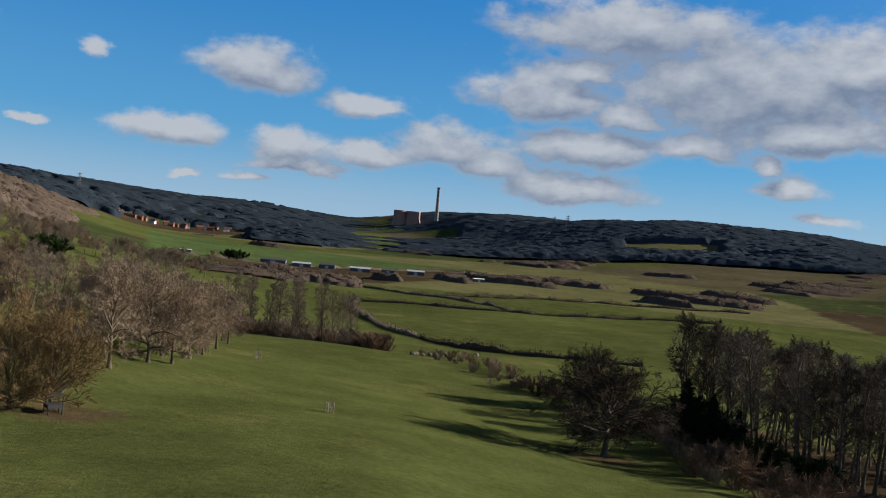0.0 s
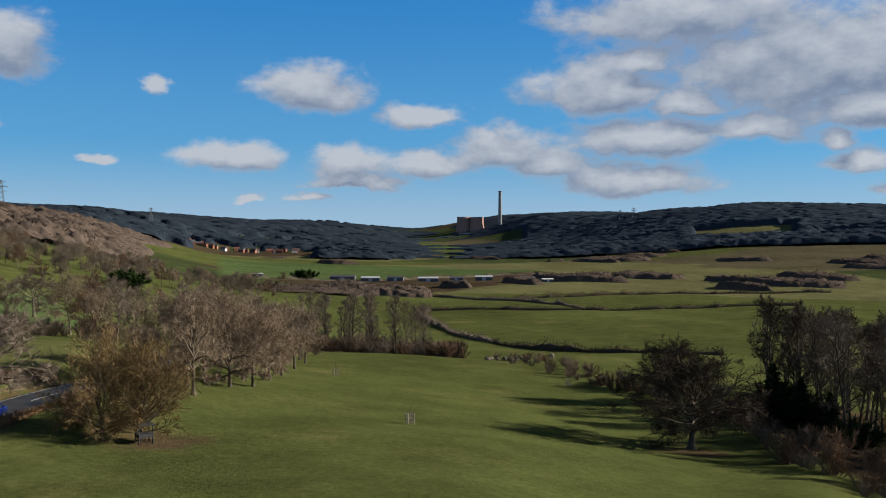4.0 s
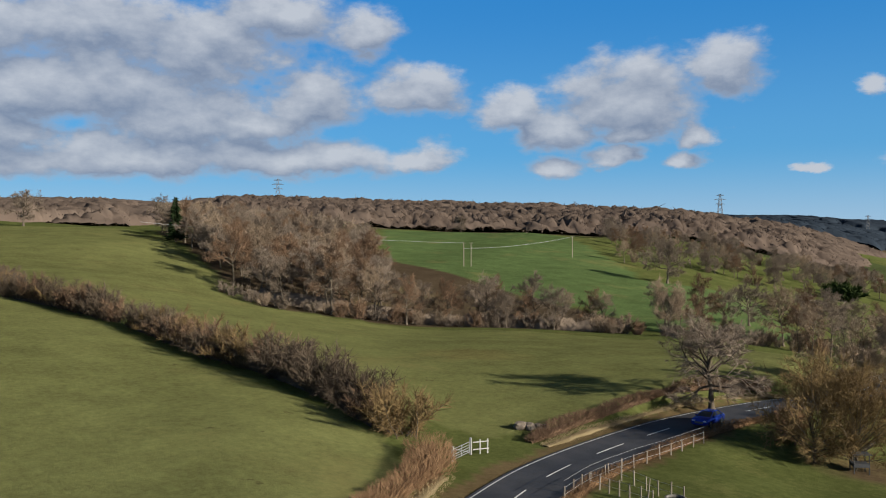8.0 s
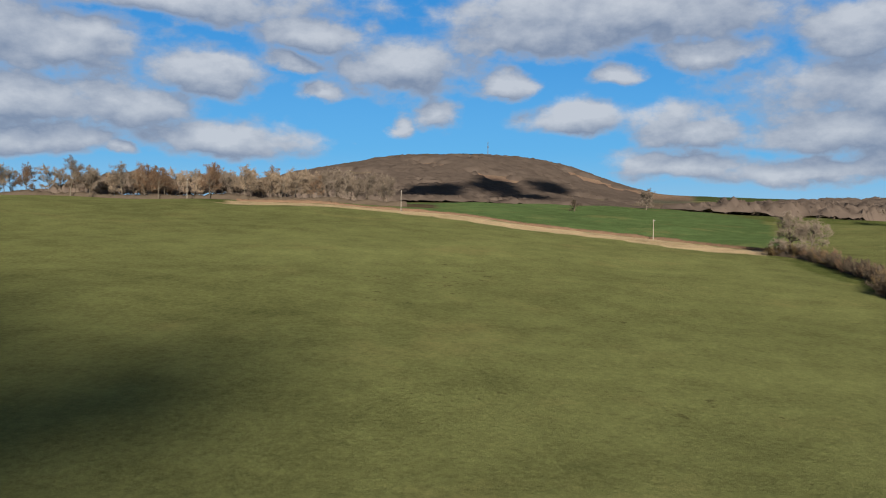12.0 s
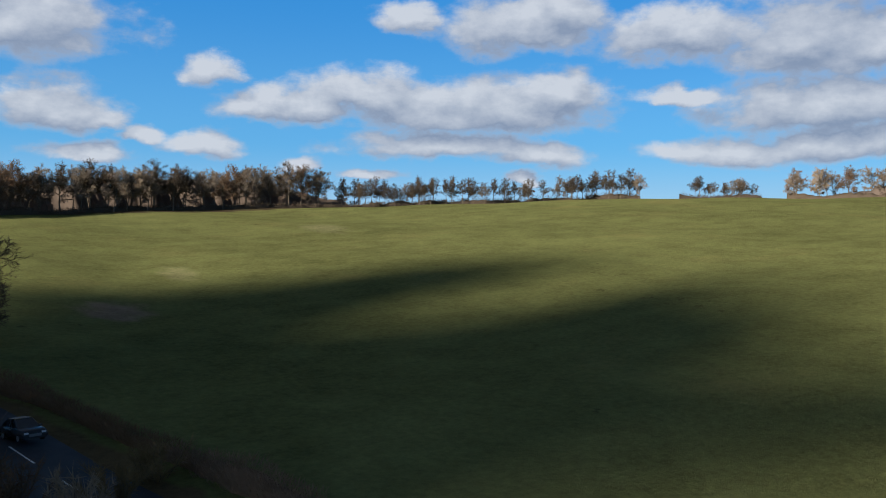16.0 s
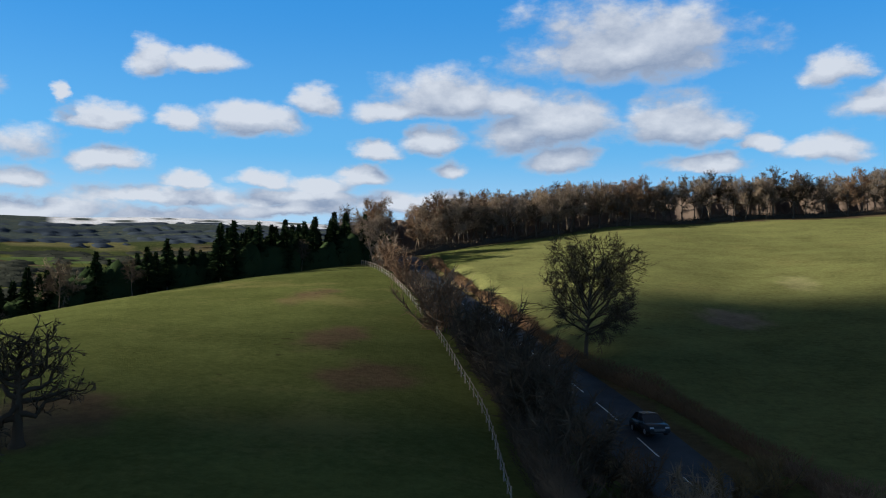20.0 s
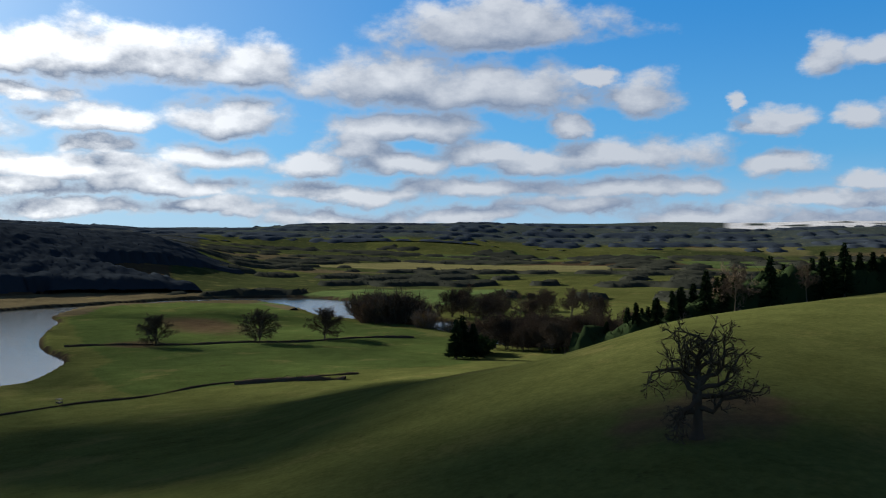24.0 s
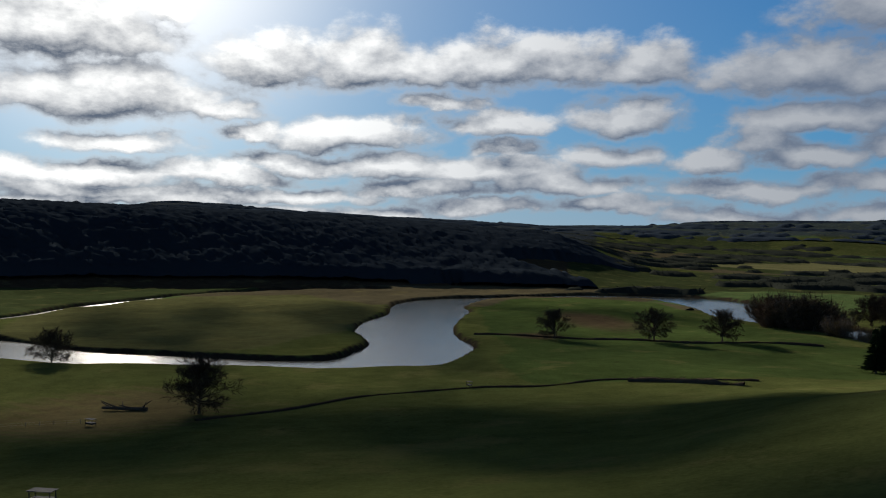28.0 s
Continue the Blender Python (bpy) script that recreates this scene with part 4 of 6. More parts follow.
POPLAR = [tree_meshes(s, 17, 1.9, 3.0, 16, 4, 4, 5, 0.06, BARK, TWIG, leader=0.88, lift=(0.9, 1.35), girth=0.013, twig_len=0.9) for s in (81, 82)]
FIR = [conifer_meshes(s, 15, 4.0) for s in (91, 92)]
SCRUB = [bush_meshes(s, 4.2, 2.6, 16, 70, 0.07, BARK, m) for s, m in ((101, TWIG), (102, TWIG_RED), (103, TWIG_PALE))]
HAW = [bush_meshes(s, 4.0, 2.7, 18, 95, 0.055, BARK, m) for s, m in ((141, TWIG_GOLD), (142, TWIG_RED), (143, TWIG_DARK), (144, TWIG_DARK))]
SCRUB_DARK = [bush_meshes(s, 4.5, 3.0, 16, 80, 0.08, BARK, TWIG_DARK) for s in (111,)]
HAZEL = [tree_meshes(s, 9.0, 4.7, 0.7, 26, 9, 7, 5, 0.026, BARK, TWIG_GOLD, leader=0.3, lift=(0.25, 1.35), girth=0.016, wander=0.12, rise=0.05, dome=True, twig_len=0.8) for s in (121, 122)]
HOLLY = [bush_meshes(s, 4.0, 2.4, 18, 120, 0.30, BARK, IVY) for s in (131,)]


def spread_over(poly, gap, seed, jitter=0.45):
    """Points strewn over a polygon, a gap apart."""
    rng = np.random.default_rng(seed)
    xs, ys = zip(*poly)
    gx, gy = np.meshgrid(np.arange(min(xs), max(xs), gap), np.arange(min(ys), max(ys), gap))
    x = gx.ravel() + rng.uniform(-jitter, jitter, gx.size) * gap
    y = gy.ravel() + rng.uniform(-jitter, jitter, gx.size) * gap
    ok = within(x, y, poly)
    d, _ = near_line(x, y, ROAD)
    ok &= d > 5.5
    return x[ok], y[ok], rng


def wood_of(poly, gap, seed, kinds, size, label, group, kind="tree", category="tree"):
    x, y, rng = spread_over(poly, gap, seed)
    for px, py in zip(x, y):
        plant(kind, kinds[rng.integers(len(kinds))], px, py, rng.uniform(*size), rng.uniform(0, 6.3), label, category, group)


# the village, and the ground before the power station
CLEARINGS = [polar((11, 1330), (19, 1330), (19, 1900), (11, 1900)), polar((-3, 2700), (4, 2700), (4, 3350), (-3, 3350))]


def canopy(name, az0, az1, d0, d1, tall, mat, label, seed, clump=None, inside=None, cell=4.0, fuzz=2, grain=0.0045, spike=0.5, rough=0.24):
    """A wood seen from afar: the uneven roof of its crowns over a sector of the land, bristling with twigs."""
    rng = np.random.default_rng(seed)
    rr = [d0]
    while rr[-1] < d1:
        rr.append(rr[-1] + max(cell, rr[-1] * grain * 1.6))
    rr = np.array(rr)
    aa = np.radians(np.arange(az0, az1, math.degrees(max(cell / d0 * 0.8, grain))))
    A, R = np.meshgrid(aa, rr, indexing="ij")
    size = np.maximum(cell, R * grain)
    A = A + rng.uniform(-0.4, 0.4, A.shape) * (aa[1] - aa[0])
    R = R + rng.uniform(-0.4, 0.4, A.shape) * size
    x, y = (-R * np.sin(A)).ravel(), (R * np.cos(A)).ravel()
    ok = np.ones(len(x), bool)
    if clump is not None:
        k = np.sin(x * 0.011 + seed) * np.cos(y * 0.013 + 2 * seed) + 0.6 * np.sin(x * 0.023 - y * 0.019 + seed) + 0.35 * np.sin(x * 0.06 + y * 0.05)
        ok &= k > clump
    if inside is not None:
        ok &= inside(x, y)
    for c, poly in FIELDS:
        ok &= ~within(x, y, poly)
    for poly in CLEARINGS:
        ok &= ~within(x, y, poly)
    ok &= river_gap(x, y) > 8
    z = height(x, y)
    flank = np.minimum(A - aa[0], aa[-1] - A).ravel() / 0.10
    ok &= flank > 0.22 + 0.2 * np.sin(x * 0.02) * np.cos(y * 0.017)
    lift = tall * (0.72 + 0.6 * rough * np.sin(x * 0.09 + 3 * np.sin(y * 0.05)) * np.sin(y * 0.083 + 2) + rng.uniform(-rough, rough, len(x))) * np.clip(0.3 + (R.ravel() - d0) / (6 * cell), 0.3, 1) * np.clip(flank, 0.3, 1)
    top = np.where(ok, z + lift, z - 1.0)
    na, nr = A.shape
    i, j = np.meshgrid(np.arange(na - 1), np.arange(nr - 1), indexing="ij")
    p = (i * nr + j).ravel()
    q = p + nr
    keep = ok[p] | ok[q] | ok[p + 1] | ok[q + 1]
    p, q = p[keep], q[keep]
    g = Growth()
    g.v.append(np.stack([x, y, top], -1))
    g.f.append(np.concatenate([np.stack([p, p + 1, q + 1], -1), np.stack([p, q + 1, q], -1)]))
    g.n = len(x)
    at = np.repeat(np.where(ok)[0], fuzz)
    if len(at):
        s = size.ravel()[at]
        b = np.stack([x[at] + rng.uniform(-0.6, 0.6, len(at)) * s, y[at] + rng.uniform(-0.6, 0.6, len(at)) * s, z[at] + lift[at] * rng.uniform(0.5, 0.9, len(at))], -1)
        up = np.stack([rng.normal(size=len(at)) * 0.6, rng.normal(size=len(at)) * 0.6, rng.uniform(0.2, 1.0, len(at))], -1)
        g.slivers(b, b + up * (lift[at] * rng.uniform(0.15, spike * 0.8, len(at)))[:, None], s * rng.uniform(0.10, 0.24, len(at)), rng)
    return tagged(new(name, tri_mesh(name, np.concatenate(g.v), np.concatenate(g.f), mat, True)), label, "wood", kind="stuff")


def hedge(line, tall, wide, seed, mat, label, core=0.42, per_m=60, width=0.06, ragged=0.5, group="field hedges"):
    """A hedge along a line: a solid core that stops light, and a ragged mass of twigs."""
    rng = np.random.default_rng(seed)
    pts = curve_points([(*p, 0.0) for p in line], 1.2)
    n = len(pts)
    z = height(pts[:, 0], pts[:, 1])
    d = np.gradient(pts[:, :2], axis=0)
    d /= np.linalg.norm(d, axis=1)[:, None] + 1e-9
    nrm = np.stack([-d[:, 1], d[:, 0]], -1)
    grow = 1 + ragged * (np.interp(np.arange(n), np.arange(0, n + 6, 5), rng.uniform(-0.8, 0.8, len(np.arange(0, n + 6, 5)))) + rng.uniform(-0.25, 0.25, n))
    g = Growth()
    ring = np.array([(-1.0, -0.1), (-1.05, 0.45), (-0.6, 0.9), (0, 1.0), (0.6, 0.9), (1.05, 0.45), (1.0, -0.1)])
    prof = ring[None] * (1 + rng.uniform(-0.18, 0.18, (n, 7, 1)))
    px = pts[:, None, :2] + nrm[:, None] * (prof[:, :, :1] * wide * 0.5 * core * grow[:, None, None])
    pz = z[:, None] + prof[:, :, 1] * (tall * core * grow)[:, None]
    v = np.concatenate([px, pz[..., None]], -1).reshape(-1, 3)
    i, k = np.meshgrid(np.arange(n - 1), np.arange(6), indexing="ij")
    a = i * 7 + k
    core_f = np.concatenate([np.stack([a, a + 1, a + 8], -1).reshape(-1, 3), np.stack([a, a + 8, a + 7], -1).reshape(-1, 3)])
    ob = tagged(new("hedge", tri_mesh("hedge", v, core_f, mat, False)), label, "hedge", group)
    m = int(per_m * n * 1.2)
    at = rng.uniform(0, n - 1.001, m)
    i0 = at.astype(int)
    fr = (at - i0)[:, None]
    c = pts[i0, :2] * (1 - fr) + pts[i0 + 1, :2] * fr
    zz, gr = np.interp(at, np.arange(n), z), np.interp(at, np.arange(n), grow)
    off = rng.uniform(-1, 1, m)
    b = np.column_stack([c + nrm[i0] * (off * wide * 0.42 * gr)[:, None], zz + tall * gr * rng.uniform(0.0, 0.8, m) * (1 - 0.35 * off ** 2)])
    dirs = np.column_stack([nrm[i0] * (off * 0.55)[:, None] + rng.normal(size=(m, 2)) * 0.35, rng.uniform(0.3, 1.2, m)])
    dirs /= np.linalg.norm(dirs, axis=1)[:, None]
    g.slivers(b, b + dirs * (tall * rng.uniform(0.18, 0.42, m))[:, None], np.full(m, width), rng)
    c = new("outer_growth", g.mesh("outer_growth", mat))
    c.parent = ob
    return ob

# ---- woods near and far ----
# the wood across the pasture
BIG = "bare broadleaf tree in winter with pale brown twigs"
wood_of(polar((66.5, 400), (65, 325), (62.5, 250), (60, 216), (56, 208), (52.5, 208), (51.5, 240), (53, 330), (58, 420)), 8.6, 3, WOOD, (0.85, 1.25), BIG, "trees of the pasture wood")
wood_of(polar((52, 206), (44, 204), (37, 206), (37, 214), (44, 216), (52, 222)), 7.0, 4, WOOD, (0.55, 1.0), BIG, "trees of the pasture wood")
wood_of(polar((63, 232), (60, 212), (50, 203), (40, 203), (30, 190), (20, 195), (20, 200), (30, 196), (40, 209), (50, 210), (59, 219)), 4.6, 5, SCRUB, (0.7, 1.2), "tangle of bare brown shrubs at the wood's edge", "edge shrubs", "shrub", "shrub")
for x, y, size in ((50.5, 148, 0.66), (53.5, 143, 0.58), (56.5, 139, 0.5)):
    plant("conifer", FIR[1], x, y, size, x, "dark evergreen conifer at the corner wood's edge", girth=1.2)
plant("conifer", FIR[0], *polar((65.3, 330))[0], 1.1, 0, "dark conifer standing over the bare wood")
# belt of trees behind the roadside field
wood_of(polar((37, 207), (30, 192), (19, 190), (13, 225), (13, 255), (22, 235), (32, 225)), 8.0, 6, WOOD + SCRUB, (0.65, 1.1), "bare brown tree in the belt behind the field", "belt trees", "belt_tree")
wood_of(polar((13, 238), (8, 246), (1, 252), (1, 275), (8, 285), (14, 265)), 5.2, 7, SCRUB + SCRUB_DARK, (0.8, 1.5), "bare scrub in the hollow below the meadow", "hollow scrub", "shrub", "shrub")
wood_of(polar((12, 252), (3, 258), (3, 285), (12, 280)), 6.5, 8, POPLAR, (0.8, 1.15), "slender bare poplar with an upright crown", "poplars in the hollow", "poplar")
# ridge woods
wood_of(polar((106, 345), (118, 335), (132, 335), (132, 350), (118, 365), (106, 372)), 7.2, 9, WOOD, (0.7, 1.05), BIG, "trees of the western wood", "western_tree")
wood_of(polar((199, 214), (190, 250), (181, 277), (170, 302), (162, 316), (162, 326), (171, 314), (182, 292), (192, 268), (201, 232)), 5.2, 10, WOOD * 2 + WOOD_DARK[:1], (0.92, 1.12), "tall bare tree at the ridge wood's edge", "trees of the ridge wood", "ridge_tree")
wood_of(polar((161, 318), (156, 322), (141, 335), (141, 346), (156, 336), (161, 332)), 4.4, 11, WOOD_DARK * 2 + SCRUB_DARK + WOOD[:1], (0.42, 0.78), "bare hedgerow tree on the skyline", "skyline trees", "hedgerow_tree")
wood_of(polar((138, 335), (133.7, 338), (133.7, 348), (138, 348)), 4.4, 12, WOOD_DARK * 2 + SCRUB_DARK + WOOD[:1], (0.4, 0.62), "bare hedgerow tree on the skyline", "skyline trees", "hedgerow_tree")
# conifers below the southern pasture
wood_of(polar((209, 178), (213, 172), (222, 160), (227, 178), (222, 195), (213, 215), (208, 225)), 4.6, 53, FIR, (0.42, 0.68), "dark green conifer in a plantation", "plantation conifers", "conifer")
wood_of(polar((199, 208), (205, 184), (209, 177), (208, 226), (203, 240)), 4.6, 13, FIR, (0.62, 0.86), "dark green conifer in a plantation", "plantation conifers", "conifer")
wood_of(polar((197, 206), (205, 182), (213, 166), (222, 150), (223, 158), (213, 172), (205, 187), (199, 209)), 14, 14, WOOD_DARK, (0.4, 0.62), "bare dark tree at the plantation's edge", "plantation edge trees", "edge_tree")
# wood by the meadow's low corner
wood_of(polar((-17.5, 190), (-20, 160), (-24, 140), (-30, 128), (-38, 122), (-37, 190), (-22, 220)), 6.6, 15, POPLAR_DARK[:1] + POPLAR + POPLAR, (1.0, 1.3), "tall thin bare tree in the corner wood", "corner wood trees", "corner_tree")
wood_of(polar((-16.5, 148), (-20, 115), (-23, 99), (-29, 86), (-37, 82), (-37, 90), (-29, 93), (-23, 107), (-20, 122), (-17.5, 156)), 5.0, 16, SCRUB, (0.4, 0.75), "dark scrub at the corner wood's edge", "corner scrub", "shrub", "shrub")
wood_of(polar((-15.5, 160), (-9, 178), (-3, 212), (-1, 236), (-3, 246), (-9, 205), (-17, 176)), 6.0, 17, SCRUB_DARK + SCRUB, (0.4, 0.85), "overgrown scrub along the meadow's foot", "meadow-foot scrub", "shrub", "shrub")
# river-side thickets
wood_of(polar((242.6, 510), (239.2, 495), (238.6, 550), (242.4, 565)), 7.0, 18, SCRUB_DARK + SCRUB[1:2], (3.2, 5.0), "rounded leafless willow thicket by the river", "willow thickets", "shrub", "shrub")
wood_of(polar((239, 470), (231, 455), (230, 475), (238, 492)), 7.5, 60, SCRUB[:2] + HAW[:1], (1.6, 2.8), "golden-brown willow bush in a row by the river", "willow row", "shrub", "shrub")
wood_of(polar((238, 520), (227, 500), (225, 560), (237, 580)), 19.0, 61, OAK_FAR + WOOD_DARK, (0.9, 1.4), "bare tree beyond the river bend", "river bend trees", "riverside_tree")
for x, y, size in ((283, -189, 1.05), (286, -194, 1.15), (281, -196, 0.95)):
    plant("conifer", FIR[0], x, y, size, x, "dark evergreen tree by the river", girth=1.3)
wood_of(polar((234, 385), (225, 330), (221, 280), (218, 300), (224, 400), (232, 470)), 8.0, 19, WOOD_DARK + OAK_FAR, (0.7, 1.2), "dark bare tree by the river", "riverside trees", "riverside_tree")

# overgrown copses down the valley side
cr = np.random.default_rng(2)
for k in range(420):
    d, a = math.sqrt(cr.uniform(262 ** 2, 640 ** 2)), radians(cr.uniform(13, 37))
    x, y = -d * math.sin(a), d * math.cos(a)
    open_land = any(within(np.array([x]), np.array([y]), poly)[0] for c, poly in FIELDS)
    if not open_land and math.sin(x * 0.011 + 2) * math.cos(y * 0.013 + 4) + 0.6 * math.sin(x * 0.023 - y * 0.019 + 2) > -0.35:
        plant("copse_tree", (WOOD + SCRUB + OAK)[k % 9], x, y, cr.uniform(0.5, 0.85) * (1.5 if 4 <= k % 9 < 7 else 1), k, "bare brown tree in an overgrown copse", "tree", "copse trees")

# masses farther off
canopy("hillside_wood", 20, 68, 640, 1320, 13, FAR_WOOD, "brown leafless wood over the hillside", 1, fuzz=5, rough=0.34, spike=0.6)
canopy("plateau_wood", 64, 90, 590, 1500, 11, FAR_WOOD, "leafless wood along the plateau", 3, clump=-0.5, fuzz=4, rough=0.34)
canopy("hill_wood", 88, 118, 1500, 3200, 14, FAR_WOOD, "leafless wood clothing the great hill", 4, clump=-0.75)
# haze and backlit darkness sit in the colour of these four woods
canopy("hilltop_pines", 97, 105.5, 3000, 3120, 22, FAR_HAZY, "dark pines along the great hill's crest", 5, clump=-0.3, fuzz=3, spike=0.9)
canopy("escarpment_wood", 250, 300, 868, 1330, 17, FAR_HAZY, "dark wood on the escarpment beyond the river", 6, spike=0.4, inside=lambda x, y: (np.degrees(np.arctan2(-x, y)) % 360 > 256 + 3 * np.sin(np.hypot(x, y) * 0.02)) | (np.hypot(x, y) > 1180), fuzz=3, rough=0.1)
canopy("gorge_wood", -32, 2.5, 1450, 4750, 15, FAR_HAZY, "dark wooded hills above the power station", 7, clump=-1.3, rough=0.16, fuzz=3, spike=0.5)
canopy("distant_wood", 2, 45, 1350, 4700, 14, FAR_HAZY, "dark distant woods on the valley side", 8, clump=-0.35, rough=0.16, fuzz=3, spike=0.5)
canopy("valley_trees", -30, 16, 560, 1500, 5.5, FAR_WOOD, "bare trees and hedges scattered over the valley", 9, clump=0.75, fuzz=7, spike=1.1)
canopy("plain_trees", 200, 257, 620, 3000, 6, PLAIN_WOOD, "dark woods and hedges over the wide plain", 10, clump=0.42, rough=0.15, fuzz=4, spike=1.0)
canopy("plain_woods", 196, 292, 3100, 4100, 9, FAR_HAZY, "dim woods towards the horizon", 11, clump=0.35, rough=0.1)
canopy("western_wood", 105, 131, 352, 470, 12, FAR_WOOD, "leafless wood beyond the western field", 12, cell=2.4, fuzz=4)
canopy("ridge_wood", 160, 204, 228, 400, 11.0, FAR_WOOD, "leafless wood behind the ridge", 13, inside=lambda x, y: np.hypot(x, y) > np.interp(np.degrees(np.arctan2(-x, y)) % 360, [160, 182, 190, 199, 204], [335, 303, 278, 248, 238]), cell=2.2, fuzz=4)
canopy("plantation", 199, 227, 168, 300, 8.5, NEEDLE, "dense dark conifer plantation falling to the valley", 14, inside=lambda x, y: np.hypot(x, y) > np.interp(np.degrees(np.arctan2(-x, y)) % 360, [199, 205, 213, 222, 227], [214, 192, 180, 170, 186]), cell=2.2, fuzz=3, spike=0.7)

# ---- hedges ----
def bush_hedge(line, gap, size, seed, kinds, label, group, spread=0.9):
    """A hedge of separate thorn bushes along a line."""
    r = np.random.default_rng(seed)
    for p in curve_points([(*q, 0.0) for q in line], gap):
        x, y = p[0] + r.uniform(-spread, spread), p[1] + r.uniform(-spread, spread)
        plant("hawthorn_bush", kinds[r.integers(len(kinds))], x, y, r.uniform(*size), r.uniform(0, 6.3), label, "bush", group, squash=r.uniform(0.85, 1.1))


THORN = "overgrown brown hawthorn in a field hedge"
bush_hedge([(-63, 51), (-75, 53), (-90, 54), (-106, 54), (-119, 53.5), (-130, 53.5)], 2.0, (0.95, 1.45), 1, HAW, THORN, "long field hedge")
bush_hedge([(-136, 53), (-145, 52), (-157, 50), (-169, 47)], 2.0, (0.95, 1.45), 2, HAW, THORN, "long field hedge")
bush_hedge([(-172, 47), (-184, 50), (-200, 50), (-231, 46), (-246, 38)], 2.4, (0.7, 1.15), 3, HAW, THORN, "long field hedge")
# low rows of dark twigs paint the shade at the hedge's foot
hedge([(-66, 51.3), (-75, 53), (-90, 54), (-106, 54), (-119, 53.5), (-129, 53.5)], 1.5, 2.4, 1, TWIG_DARK, "woody base of the field hedge, shade put into its dark colour", per_m=60, width=0.05, core=0.7)
hedge([(-137, 53), (-145, 52), (-157, 50), (-168, 47)], 1.5, 2.4, 2, TWIG_DARK, "woody base of the field hedge, shade put into its dark colour", per_m=60, width=0.06, core=0.7)
hedge([(-173, 47), (-184, 50), (-200, 50), (-231, 46), (-246, 38)], 1.6, 2.6, 3, TWIG_DARK, "woody base of the field hedge, shade put into its dark colour", per_m=40, width=0.08, core=0.7)
ROADSIDE = "ragged brown roadside hedge of bramble and thorn"
VERGE = "pale dead grass along the road verge"
LEFT = [(-53.0, 104), (-54.5, 96), (-56.0, 84), (-55.6, 70), (-54.2, 60)]
hedge(LEFT, 1.25, 2.6, 4, TWIG_RED, ROADSIDE, per_m=420, width=0.04, ragged=0.75, core=0.3)
hedge([(x + 2.0, y) for x, y in LEFT], 0.55, 2.6, 54, STRAW, VERGE, per_m=220, width=0.035, ragged=0.6, core=0.35, group="road verges")
NEAR = [(-57.5, 50.0), (-52.5, 46), (-47.5, 38), (-42, 27), (-35, 12)]
hedge(NEAR, 1.7, 3.6, 5, BRACKEN, ROADSIDE, per_m=420, width=0.04, ragged=0.6, core=0.35)
hedge([(x + 2.2, y - 0.8) for x, y in NEAR[1:]], 0.6, 2.4, 55, STRAW, VERGE, per_m=200, width=0.035, ragged=0.6, core=0.35, group="road verges")
EASTSIDE = [(-44.0, 92), (-44.8, 80), (-44.2, 70), (-43.2, 62), (-41.4, 53), (-38.6, 46)]
hedge(EASTSIDE, 0.75, 1.8, 56, BRACKEN, "low bracken and bramble along the roadside fence", per_m=240, width=0.04, ragged=0.7, core=0.4, group="road verges")
hedge([(-43.5, 90), (-41, 86), (-39, 80)], 1.6, 3.6, 57, BRACKEN, "russet bracken bank under the hazel bushes", per_m=200, width=0.05, ragged=0.7, core=0.4, group="road verges")
SOUTH_W = [(-9, -62), (-1, -80), (9, -99), (20, -128), (40, -172), (52, -200)]
hedge(SOUTH_W, 1.6, 2.6, 6, BRACKEN, "low roadside hedge of bramble and bracken", per_m=200, width=0.05, ragged=0.6, core=0.45)
hedge([(-15, -48), (-9, -62)], 1.6, 3.2, 58, TWIG_RED, ROADSIDE, per_m=200, width=0.05, ragged=0.6, core=0.45)
hedge([(4, -48), (9, -62), (15, -82), (27, -112), (42, -148), (57, -182)], 2.6, 3.0, 7, TWIG_DARK, "tall straggling hedge beside the sunken road", per_m=160, width=0.05, ragged=0.8, core=0.5)
hedge([(-256, 46), (-281, 14), (-294, -28), (-301, -78), (-286, -140)], 1.2, 2.0, 59, TWIG_RED, "low trimmed hedge along the stubble strip", per_m=60, width=0.08, ragged=0.3, core=0.7)
for k, line in enumerate(([(-27, 469), (20, 474), (62, 476), (100, 488), (141, 500), (190, 510)], [(3, 560), (60, 585), (120, 610), (177, 626), (260, 640)], [(6, 330), (18, 312), (30, 299), (54, 285), (80, 282)], [(-183, 696), (-90, 760), (-6, 850), (60, 900)], [(-27, 469), (-30, 440), (-22, 400), (-6, 350), (6, 330)], [(62, 476), (40, 530), (3, 560), (-60, 600), (-120, 640)])):
    hedge(line, 3.0, 4.0, 20 + k, TWIG_DARK if k < 3 else TWIG, "dark overgrown hedge in the valley bottom", per_m=26, width=0.16, ragged=0.9)

RUSH = "dark rushes along a meadow ditch"
hedge([(424, -66), (412, -108), (391, -147), (382, -177), (368, -220)], 1.1, 2.2, 47, TWIG_DARK, RUSH, per_m=16, width=0.14, ragged=0.5, core=0.7, group="meadow ditches")
hedge([(205, 34), (222, 14), (248, -14), (258, -42), (262, -60), (271, -86), (268, -106), (255, -131)], 0.7, 1.6, 48, TWIG_DARK, RUSH, per_m=24, width=0.09, ragged=0.7, core=0.6, group="meadow ditches")
hedge([(266, -92), (258, -108), (247, -122)], 2.0, 4.0, 49, TWIG_DARK, "low dark bramble bank in the lower meadow", per_m=30, width=0.1, ragged=0.8, core=0.6)

